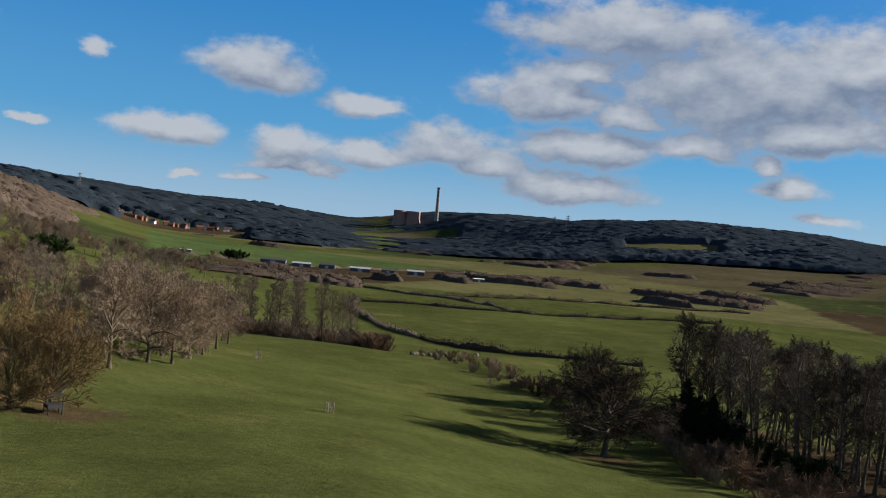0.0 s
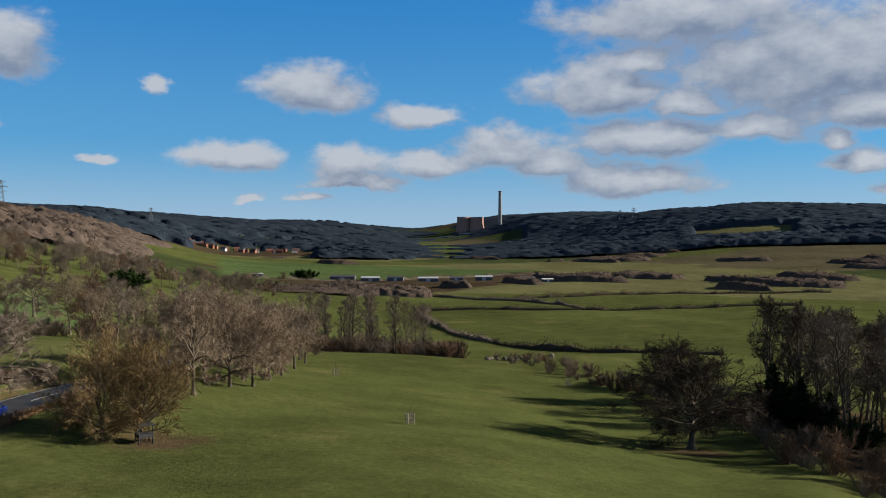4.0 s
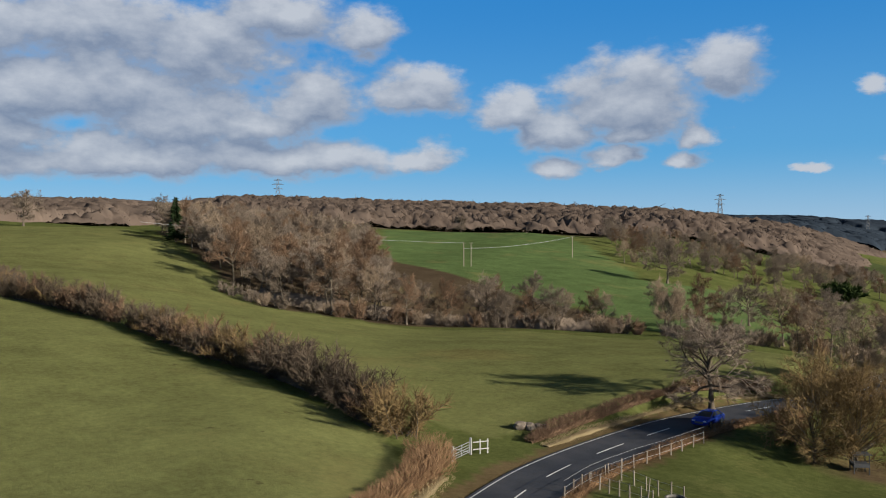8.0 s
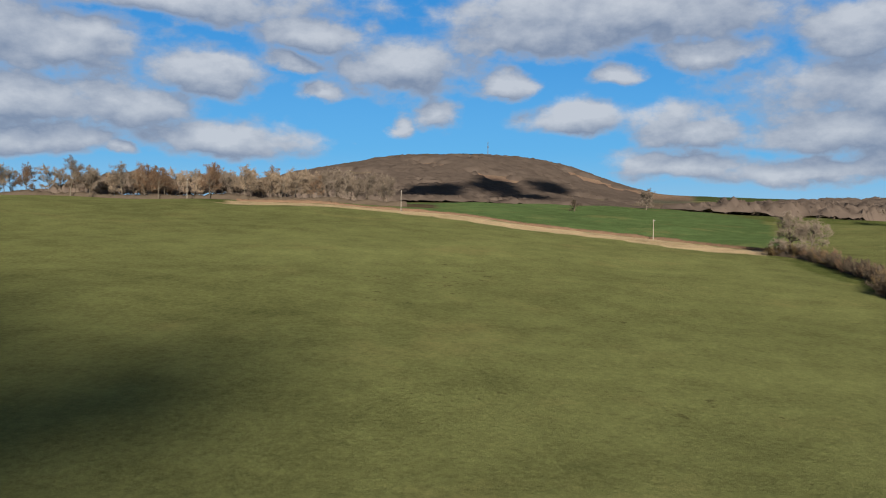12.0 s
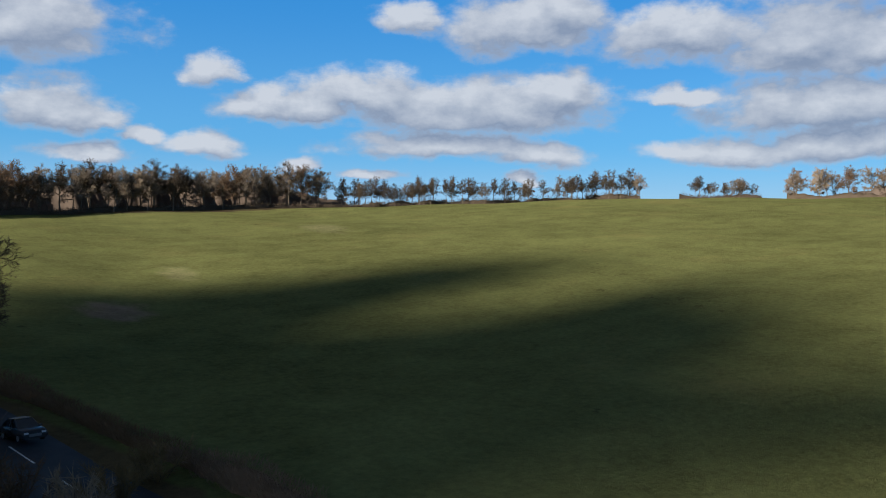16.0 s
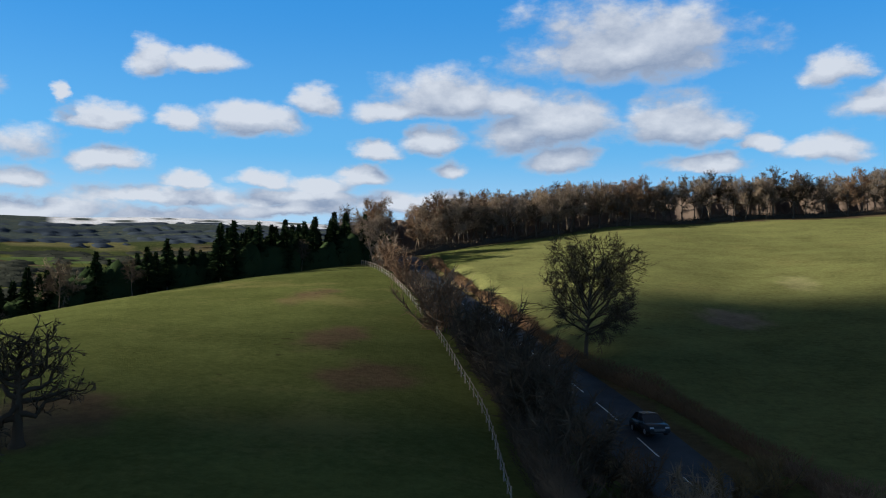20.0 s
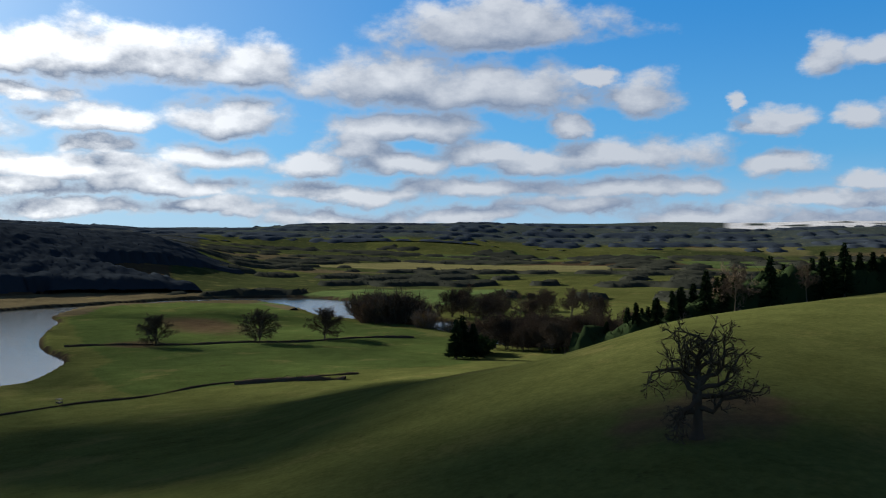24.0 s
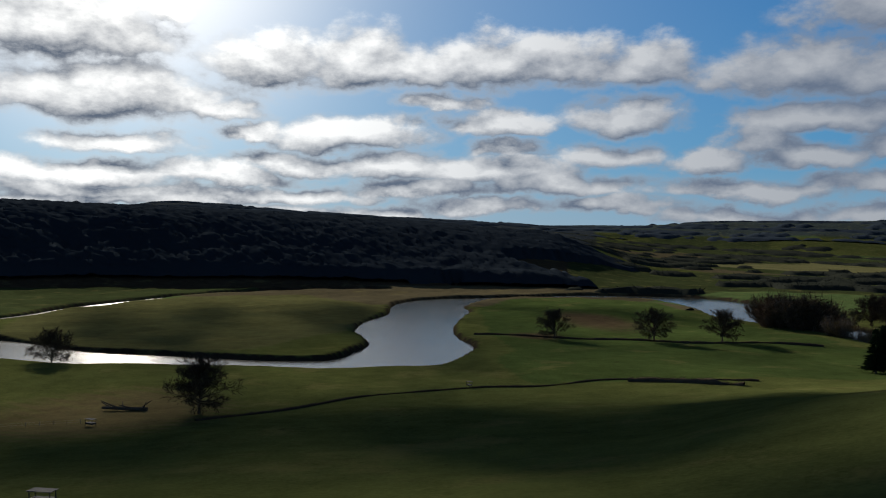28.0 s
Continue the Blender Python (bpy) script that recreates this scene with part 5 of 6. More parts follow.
UNDER = "dark undergrowth along the wood's edge"
hedge(polar((200, 212), (190, 251), (181, 279), (170, 304), (158, 322)), 2.6, 5, 40, TWIG_DARK, UNDER, per_m=60, width=0.12, ragged=0.8, core=0.55, group="wood-edge undergrowth")
hedge(polar((132, 338), (124, 338), (114, 341), (105, 350)), 2.2, 5, 41, TWIG_DARK, UNDER, per_m=26, width=0.18, ragged=0.5, core=0.8, group="wood-edge undergrowth")
hedge(polar((198, 212), (205, 190), (213, 178), (222, 168), (228, 182)), 6.0, 7, 42, NEEDLE, UNDER, per_m=26, width=0.2, ragged=0.6, core=0.85, group="wood-edge undergrowth")
hedge(polar((-17.5, 184), (-21, 152), (-26, 132), (-35, 122)), 1.4, 5, 43, TWIG_DARK, UNDER, per_m=90, width=0.08, ragged=0.8, core=0.45, group="wood-edge undergrowth")
hedge(polar((160, 320), (156, 327), (150, 333), (141, 339)), 2.6, 3, 44, TWIG_DARK, "low hedge along the ridge", per_m=40, width=0.12, ragged=0.8, core=0.5)
hedge(polar((138.5, 337), (133.5, 341)), 2.4, 3, 46, TWIG_DARK, "low hedge along the ridge", per_m=40, width=0.12, ragged=0.8, core=0.5)
hedge(polar((60, 224), (52, 214), (44, 210), (36, 212)), 3.5, 6, 45, TWIG, UNDER, per_m=40, width=0.12, ragged=0.6, core=0.7, group="wood-edge undergrowth")

# ---- unseen clouds added before the sun to shade the land ----
def cloud_mesh(seed, cx, cy, rx, ry, count, far, lump):
    rng = np.random.default_rng(seed)
    vs, fs, n = [], [], 0
    bm = bmesh.new()
    bmesh.ops.create_icosphere(bm, subdivisions=2, radius=1)
    v0 = np.array([v.co[:] for v in bm.verts])
    f0 = np.array([[v.index for v in f.verts] for f in bm.faces])
    bm.free()
    for i in range(count):
        a, r = rng.uniform(0, 6.28), math.sqrt(rng.uniform(0, 1))
        gx, gy = cx + rx * r * math.cos(a), cy + ry * r * math.sin(a) * (1 + 0.25 * math.sin(3 * a))
        c = np.array([gx, gy, 6.0]) + (far + rng.uniform(-90, 90)) * np.array(SUN_DIR)
        rad = lump * rng.uniform(0.7, 1.2) * (1.15 - 0.45 * r)
        vs.append(v0 * (1 + rng.uniform(-0.12, 0.12, (len(v0), 1))) * (rad, rad, rad * 0.8) + c)
        fs.append(f0 + n)
        n += len(v0)
    return tri_mesh("cloud", np.concatenate(vs), np.concatenate(fs), VAPOUR, True)


VAPOUR = plain("cloud_vapour", (0.8, 0.8, 0.82), 1.0, 0.05, 0.05, 0.0)
CUMULUS = "unseen grey-white cumulus cloud shading the land"
# they stand above the view; the last row dims slope and flood meadow
for seed, cx, cy, rx, ry, count, far, lump in (
        (8, -20, -92, 46, 46, 37, 2400, 12.5), (13, -58, -86, 38, 38, 17, 2400, 12), (14, -80, -138, 36, 11, 15, 2400, 8), (17, -98, -98, 20, 11, 8, 2400, 9),
        (15, -64, -40, 24, 13, 9, 2400, 8), (16, 12, -48, 28, 20, 24, 2400, 10), (10, 42, -30, 26, 24, 17, 2400, 10),
        (12, 177, -44, 88, 52, 104, 4200, 11), (9, 235, 24, 112, 112, 74, 4200, 14), (11, 560, -30, 190, 260, 150, 4200, 12)):
    tagged(new("cloud", cloud_mesh(seed, cx, cy, rx, ry, count, far, lump)), ("small " if count < 30 else "") + CUMULUS, "cloud", "clouds before the sun")
tagged(new("cloud", cloud_mesh(19, -2560, -470, 520, 190, 22, 6000, 64)), "large " + CUMULUS, "cloud", "clouds before the sun")

# ---- single trees and bushes ----
rng5 = np.random.default_rng(77)
plant("oak_tree", OAK_DARK[0], 30.0, 120.4, 1.08, 0.4, girth=1.42, label="spreading dark bare oak standing alone on the meadow")
plant("oak_tree", OAK[0], -50.6, 86.4, 0.84, 1.0, girth=1.25, label="bare roadside oak with a short stout trunk")
for k, (x, y, s) in enumerate([(-36, 106, 1.08), (-38.5, 111, 1.0), (-35.5, 120, 1.12), (-33.5, 125, 0.95), (-39.5, 121, 1.0), (-37, 132, 1.05), (-34.5, 139, 0.95), (-39, 146, 1.1), (-36, 154, 1.0), (-40, 163, 1.05), (-37.5, 172, 1.0), (-41, 180, 1.05), (-39, 190, 0.95), (-42, 198, 0.9), (-44, 136, 1.0), (-45, 158, 0.95), (-46, 178, 0.9), (-42, 103, 0.9)]):
    plant("grove_tree", GROVE[k % 3], x, y, s * 0.92, k * 1.9, "bare tree with pale pinkish-brown twigs in a meadow grove", "tree", "grove trees")
for k, (x, y, s) in enumerate([(-35.2, 78.0, 1.12), (-32.2, 79.6, 1.05), (-33.6, 82.2, 1.0)]):
    plant("hazel_bush", HAZEL[k % 2], x, y, s, k * 2.1, "large golden-brown leafless hazel bush by the road", "bush", "hazel bushes")
plant("ash_tree", ASH[0], 7.4, -97.0, 1.22, 2.2, girth=1.12, label="bare ash leaning beside the sunken road")
plant("dead_oak", DEAD_OAK[0], 40.3, -47.1, 0.80, 0.6, "gnarled stag-headed oak with twisted bare limbs", "tree", girth=0.92)
plant("pale_tree", GROVE[1], 64, -193, 0.95, 0.3, "pale bare tree catching the sun beside the road", squash=0.9)
plant("pale_tree", GROVE[0], 68, -200, 0.9, 2.3, "pale bare tree catching the sun beside the road", squash=0.9)
for k, (x, y, s, m) in enumerate([(25.5, -104, 1.9, SCRUB[1]), (28.5, -113, 1.7, SCRUB[0]), (16, -84, 1.7, SCRUB_DARK[0]), (12.5, -76, 1.5, SCRUB_DARK[0]), (9, -67, 1.5, SCRUB_DARK[0]), (4.5, -56, 1.2, SCRUB_DARK[0]), (19.5, -92, 1.6, SCRUB_DARK[0]), (44, -150, 1.5, SCRUB[1]), (54, -172, 1.6, SCRUB[1]), (60, -184, 1.7, SCRUB[0]), (-4.5, -54, 0.8, HAW[0]), (-7.5, -58.5, 0.75, HAW[0]), (-2.5, -51, 0.8, SCRUB[2]), (1.2, -53, 0.85, SCRUB[1]), (3.4, -57, 0.9, SCRUB[1]), (8.2, -70, 1.5, SCRUB_DARK[0]), (7.0, -63.5, 1.35, HAW[2]), (10.8, -74, 1.35, HAW[2]), (14, -79, 1.3, SCRUB_DARK[0])]):
    plant("roadside_bush", m, x, y, s, k * 1.7, "straggling leafless bush on the road bank", "bush", "road bank bushes")
for k, (x, y, s) in enumerate([(411, -104, 1.1), (392, -148, 1.2), (387, -180, 1.15)]):
    plant("field_oak", OAK_FAR[k % 2], x, y, s, k * 1.3, "round-headed bare oak on the flood meadow", "tree", "meadow oaks")
plant("field_oak", OAK_FAR[0], 219, 35.6, 1.08, 2.0, "round-headed bare oak at the foot of the slope", "tree", "meadow oaks")
plant("field_oak", OAK_FAR[1], 330, 107, 1.05, 4.0, "round-headed bare oak on the river bank", "tree", "meadow oaks")
for k, (x, y, s, m) in enumerate([(-180, 276, 1.25, OAK[1]), (-118, 221, 0.95, OAK[0]), (-407, 384, 0.9, OAK[0]), (-359, 481, 1.2, OAK[1]), (-419, -27, 0.6, DEAD_OAK[0]), (-540, 9, 1.0, OAK[0]), (-404, 115, 1.25, OAK[1]), (-243, 42, 0.95, OAK[1]), (-238, 46, 0.8, OAK[0]), (497, -336, 1.15, OAK_FAR[0]), (481, -359, 1.15, OAK_FAR[1]), (106, -133, 0.75, GROVE[2]), (480, -385, 0.9, OAK_FAR[0]), (34, 162, 0.95, ASH[0]), (44, 185, 0.9, ASH[0])]):
    plant("hedge_tree", m, x, y, s, k * 2.3, "bare solitary tree in a field or hedge line", "tree", "solitary field trees")
for k, (x, y, s, m) in enumerate([(-153, 369, 2.3, HOLLY[0]), (-162, 380, 2.0, HOLLY[0]), (53, 152, 1.9, HOLLY[0]), (57, 148, 1.6, HOLLY[0]), (-148, 735, 2.6, HOLLY[0]), (-156, 737, 2.4, HOLLY[0]), (293, -206, 2.4, HOLLY[0]), (298, -213, 2.0, HOLLY[0]), (56, 128, 1.3, HOLLY[0]), (60, 118, 1.3, HOLLY[0])]):
    plant("evergreen_bush", m, x, y, s, k * 1.1, "dark evergreen holly with dense leaves", "bush", "evergreen bushes")
for k, (x, y, s) in enumerate([(41, 100, 1.3), (44, 93, 1.2), (47, 87, 1.1), (39, 108, 1.0), (50, 96, 1.4), (54, 104, 1.3)]):
    plant("bramble_clump", SCRUB[1], x, y, s, k, "purple-brown bramble and willow scrub", "bush", "bramble clumps")
for k in range(26):
    f = k / 25
    x, y = 24 + 26 * rng5.uniform(0, 1), 190 - 75 * f
    x = np.interp(y, [115, 150, 190], [46, 43, 27]) + rng5.uniform(-3, 3)
    plant("thorn_bush", (SCRUB_DARK + SCRUB)[k % 4], x, y, rng5.uniform(0.5, 0.95), k, "dark thorn bush at the meadow's foot", "bush", "meadow-foot thorns")


# ---- made things ----
def anchor(name, x, y, turn=0.0, label="", category="", group="", z=None):
    e = new(name)
    e.matrix_world = Matrix.Translation((x, y, h1(x, y) if z is None else z)) @ Matrix.Rotation(turn, 4, "Z")
    return tagged(e, label, category, group)


BRICK_PINK = plain("pink_concrete", (0.34, 0.20, 0.165), 0.9, 0.12, 0.05, 0.0)
GREY_PALE = plain("pale_cladding", (0.50, 0.52, 0.54), 0.7, 0.1, 0.1, 0.0)
GREY_DARK = plain("dark_cladding", (0.10, 0.11, 0.12), 0.7, 0.1, 0.1, 0.0)
CHIM = plain("chimney_concrete", (0.25, 0.25, 0.25), 0.85, 0.12, 0.05, 0.0)
RENDER_WHITE = plain("white_render", (0.74, 0.72, 0.68), 0.8, 0.1, 0.3, 0.0)
BRICK_RED = plain("red_brick", (0.26, 0.11, 0.07), 0.9, 0.2, 0.8, 0.0, each=0.2)
TILE = plain("roof_tiles", (0.17, 0.075, 0.05), 0.85, 0.2, 0.8, 0.0, each=0.3)
SLATE = plain("slate", (0.10, 0.10, 0.11), 0.7, 0.2, 0.8, 0.0, each=0.2)
GLASS_DARK = plain("window_glass", (0.03, 0.035, 0.04), 0.1, 0.1, 1.0, 0.0)
STEEL = plain("pylon_steel", (0.16, 0.165, 0.17), 0.6, 0.1, 1.0, 0.0, 0.3)

# power station
ps = anchor("chimney_stack", 92, 3699, 0, "very tall grey concrete power-station chimney", "chimney", z=-12)
part("shaft", (rod((0, 0, 0), (0, 0, 220), 9.5, 6.5, 20), CHIM), ps)
part("rim", (rod((0, 0, 219), (0, 0, 224), 7.2, 7.2, 20), GREY_DARK), ps)


def cooling_tower(x, y, base, tall, wide):
    t = anchor("cooling_tower", x, y, 0, "waisted pinkish concrete cooling tower", "tower", "cooling towers", z=base)
    prof = [(wide * (0.60 + 0.42 * (1 - q) ** 2 + 0.04 * max(0, q - 0.75) * 4), tall * q) for q in np.linspace(0, 1, 13)]
    seg, v, f = 32, [], []
    for r, z in prof + [(prof[-1][0] - 1.5, tall), (prof[-1][0] - 3, tall * 0.8)]:
        v += [(r * math.cos(a), r * math.sin(a), z) for a in np.arange(seg) * 2 * math.pi / seg]
    for i in range(14):
        f += [(i * seg + k, i * seg + (k + 1) % seg, (i + 1) * seg + (k + 1) % seg, (i + 1) * seg + k) for k in range(seg)]
    part("shell", mesh_of("shell", v, f, BRICK_PINK, True), t)
    part("base_ring", (rod((0, 0, -20), (0, 0, 6), wide * 1.03, wide * 1.03, 32), GREY_DARK), t)


cooling_tower(-66, 3719, 0, 100, 46)
cooling_tower(-8, 3705, 0, 99, 46)
cooling_tower(-36, 3850, 0, 99, 46)
for x, y, sx, sy, z0, sz, m in ((-38, 3610, 90, 30, 0, 26, GREY_DARK), (14, 3595, 36, 30, 0, 28, GREY_PALE), (30, 3600, 24, 26, 0, 18, GREY_DARK), (-90, 3560, 150, 10, 4, 9, GREY_PALE)):
    hall = anchor("turbine_hall", x, y, 0, "boxy clad hall of the power station", "building", "power station halls", z=z0 - 8)
    part("wall", (box(sx, sy, sz + 8, (0, 0, (sz + 8) / 2)), m), hall)
    part("roof", (box(sx + 2, sy + 2, 2.0, (0, 0, sz + 9)), GREY_PALE), hall)
    for k in range(4):
        part("window_band", (box(sx * 0.2, 0.6, 2.6, (-sx * 0.36 + k * sx * 0.24, -sy / 2 - 0.4, sz * 0.75 + 8)), GREY_PALE if m is GREY_DARK else GREY_DARK), hall)


def pylon(x, y, tall, turn):
    p = anchor("pylon", x, y, turn, "grey steel lattice electricity pylon on the skyline", "pylon", "pylons")
    b, w = tall * 0.11, tall * 0.022
    for sx in (-1, 1):
        for sy in (-1, 1):
            part("leg", (rod((sx * b, sy * b, -1), (sx * w, sy * w, tall), tall * 0.009, tall * 0.005, 4), STEEL), p)
    for k in range(6):
        z0, z1 = tall * k / 6, tall * (k + 1) / 6
        r0, r1 = b + (w - b) * k / 6, b + (w - b) * (k + 1) / 6
        for sx in (-1, 1):
            part("brace", (joined(rod((-r0, sx * r0, z0), (r1, sx * r1, z1), 0.18, 0.18, 4), rod((r0, sx * r0, z0), (-r1, sx * r1, z1), 0.18, 0.18, 4), rod((sx * r0, -r0, z0), (sx * r1, r1, z1), 0.18, 0.18, 4)), STEEL), p)
    for zf, arm in ((0.62, 0.17), (0.78, 0.21), (0.93, 0.14)):
        part("cross_arm", (joined(rod((-tall * arm, 0, tall * zf), (tall * arm, 0, tall * zf), 0.3, 0.3, 4), rod((-tall * arm, 0, tall * zf), (0, 0, tall * (zf + 0.05)), 0.2, 0.2, 4), rod((tall * arm, 0, tall * zf), (0, 0, tall * (zf + 0.05)), 0.2, 0.2, 4)), STEEL), p)


for x, y, tall, turn in ((-746, 1301, 46, 0.7), (-800, 2049, 44, 0.5), (414, 2516, 44, 0.2), (452, 2510, 44, 0.2), (-1027, 621, 38, 1.0)):
    pylon(x, y, tall, turn)


def house(x, y, turn, wide, deep, eaves, wall, roof, label="village house with a pitched roof"):
    hs = anchor("house", x, y, turn, label, "house", "village houses")
    part("wall", (box(wide, deep, eaves + 1.5, (0, 0, eaves / 2 - 0.75)), wall), hs)
    rise = deep * 0.42
    v = [(-wide / 2 - 0.4, -deep / 2 - 0.5, eaves), (wide / 2 + 0.4, -deep / 2 - 0.5, eaves), (wide / 2 + 0.4, deep / 2 + 0.5, eaves), (-wide / 2 - 0.4, deep / 2 + 0.5, eaves), (-wide / 2 - 0.4, 0, eaves + rise), (wide / 2 + 0.4, 0, eaves + rise)]
    rf = part("roof", mesh_of("roof", v, [(0, 1, 5, 4), (2, 3, 4, 5), (0, 4, 3), (1, 2, 5), (3, 2, 1, 0)], roof), hs)
    part("chimney", (box(0.9, 0.7, 2.2, (wide * 0.3, 0, eaves + rise + 0.3)), BRICK_RED), rf)
    for k in range(2):
        for z in (1.5, 4.0):
            if z < eaves - 0.6:
                part("window", (box(1.2, 0.12, 1.2, (wide * (-0.25 + 0.5 * k), -deep / 2 - 0.03, z)), GLASS_DARK), hs)
    part("door", (box(1.0, 0.12, 2.1, (0, -deep / 2 - 0.03, 1.05)), GREY_DARK), hs)


hr = np.random.default_rng(4)
for k in range(26):
    f = k / 25
    x, y = -590 + 210 * f + hr.uniform(-12, 12), 1705 + hr.uniform(-70, 60)
    white = k % 4 == 1
    house(x, y, hr.uniform(-0.6, 0.6), hr.uniform(9, 15), hr.uniform(7, 9), hr.uniform(4.6, 6), RENDER_WHITE if white else BRICK_RED, SLATE if k % 3 == 0 else TILE, "white village house with a pitched roof" if white else "red-brick village house with a tiled roof")


def shed(x, y, turn, wide, deep, tall, mat):
    s = anchor("farm_shed", x, y, turn, "low grey farm shed with a shallow roof", "shed", "farm sheds")
    part("wall", (box(wide, deep, tall + 1, (0, 0, tall / 2 - 0.5)), GREY_DARK), s)
    v = [(-wide / 2 - 0.3, -deep / 2 - 0.3, tall), (wide / 2 + 0.3, -deep / 2 - 0.3, tall), (wide / 2 + 0.3, deep / 2 + 0.3, tall), (-wide / 2 - 0.3, deep / 2 + 0.3, tall), (-wide / 2 - 0.3, 0, tall + deep * 0.16), (wide / 2 + 0.3, 0, tall + deep * 0.16)]
    part("roof", mesh_of("roof", v, [(0, 1, 5, 4), (2, 3, 4, 5), (0, 4, 3), (1, 2, 5), (3, 2, 1, 0)], mat), s)
    part("door", (box(wide * 0.2, 0.2, tall * 0.8, (0, -deep / 2 - 0.05, tall * 0.4)), GREY_PALE), s)


for x, y, t, w_, d_, h_, m in ((-188, 716, 0.1, 9, 3, 2.8, RENDER_WHITE), (-120, 748, 0, 22, 9, 3.6, SLATE), (-96, 752, 0.1, 16, 8, 3.2, GREY_PALE), (-74, 757, 0, 14, 8, 3.2, SLATE), (-45, 760, 0.05, 18, 8, 3.0, GREY_PALE), (-20, 766, 0, 12, 7, 3.0, SLATE), (5, 800, 0, 16, 8, 3.4, GREY_PALE), (44, 779, 0.1, 14, 8, 3.2, SLATE), (62, 770, 0.2, 10, 5, 2.8, RENDER_WHITE)):
    shed(x, y, t, w_, d_, h_, m)


def pole(x, y, tall=9.0):
    p = anchor("telegraph_pole", x, y, 0.4, "slender weathered wooden telegraph pole", "pole", "telegraph poles")
    part("shaft", (rod((0, 0, -0.6), (0, 0, tall), 0.17, 0.11, 8), POST_WOOD), p)
    part("cross_arm", (box(1.6, 0.1, 0.12, (0, 0.12, tall - 0.5)), POST_WOOD), p)
    for k in (-0.65, 0, 0.65):
        part("insulator", (rod((k, 0.12, tall - 0.44), (k, 0.12, tall - 0.22), 0.05, 0.04, 6), GREY_PALE), p)


for x, y, tall in ((-289, -79, 7.5), (-280, 7, 6.5), (-288, -161, 7.5), (-239, 227, 9.5), (-237, 229, 9.5), (-240, 294, 9.5)):
    pole(x, y, tall)
for a, b in (((-239, 227), (-289, 120)), ((-240, 294), (-239, 227))):
    za, zb = h1(*a) + 9.1, h1(*b) + 7.0
    pts = [Vector((a[0] + (b[0] - a[0]) * t, a[1] + (b[1] - a[1]) * t, za + (zb - za) * t - 4 * 1.2 * t * (1 - t))) for t in np.linspace(0, 1, 9)]
    cable = Growth()
    cable.tube(np.array(pts), np.full(9, 0.03), 5)
    me = cable.mesh("overhead_wire", GREY_PALE, True)
    tagged(new("overhead_wire", me), "thin overhead wire sagging between poles", "wire", "overhead wires")

# field gate by the road
gate = anchor("field_gate", -54.9, 52.8, math.atan2(-2.6, 0.9), "galvanised five-bar field gate standing shut", "gate")
for z in (0.25, 0.45, 0.66, 0.9, 1.15):
    part("bar", (rod((0.1, 0, z), (3.0, 0, z), 0.03, 0.03, 6), GALVANISED), gate)
for x in (0.1, 1.55, 3.0):
    part("upright", (rod((x, 0, 0.2), (x, 0, 1.2), 0.03, 0.03, 6), GALVANISED), gate)
part("diagonal", (rod((0.1, 0.04, 0.25), (3.0, 0.04, 1.15), 0.025, 0.025, 6), GALVANISED), gate)
gp = anchor("gate_post", -54.9, 52.9, 0.3, "stout white-painted wooden gate post", "post", "gate posts")
part("shaft", (box(0.2, 0.2, 1.9, (0, 0, 0.55), 0.02), WHITE_WOOD), gp)
gp = anchor("gate_post", -54.0, 49.9, 0.3, "stout white-painted wooden gate post", "post", "gate posts")
part("shaft", (box(0.2, 0.2, 1.7, (0, 0, 0.45), 0.02), WHITE_WOOD), gp)
rail = anchor("rail_fence", -54.7, 53.0, math.atan2(2.6, 0.9), "short white post-and-rail fence beside the gate", "fence")
for z in (0.45, 1.1):
    part("rail", (box(1.6, 0.05, 0.1, (0.8, 0, z), 0.01), WHITE_WOOD), rail)
for x in (0.75, 1.5):
    part("post", (box(0.12, 0.12, 1.7, (x, 0.08, 0.45), 0.01), WHITE_WOOD), rail)


def fence(line, gap, tall, label, seed, wires=2, top=True):
    """Posts along a line with wires strung between, following the ground."""
    r = np.random.default_rng(seed)
    pts = curve_points([(*p, 0.0) for p in line], gap)
    fn = anchor("fence", float(pts[0, 0]), float(pts[0, 1]), 0, label, "fence", "stock fences", z=0.0)
    ox, oy = float(pts[0, 0]), float(pts[0, 1])
    heads = []
    for p in pts:
        z = h1(p[0], p[1])
        hgt = tall * r.uniform(0.9, 1.1)
        lean = r.normal(size=2) * 0.04
        a = (p[0] - ox, p[1] - oy, z - 0.4)
        b = (p[0] - ox + lean[0], p[1] - oy + lean[1], z + hgt)
        part("post", (rod(a, b, 0.06, 0.055, 6), POST_WOOD), fn)
        heads.append((p[0] - ox, p[1] - oy, z))
    for k in range(wires):
        zz = tall * (0.45 + 0.45 * k)
        part("rail" if top and k == wires - 1 else "wire", (joined(*[rod((a[0], a[1], a[2] + zz), (b[0], b[1], b[2] + zz), *((0.035, 0.035) if top and k == wires - 1 else (0.012, 0.012)), 4) for a, b in zip(heads, heads[1:])]), POST_WOOD if top and k == wires - 1 else GALVANISED), fn)


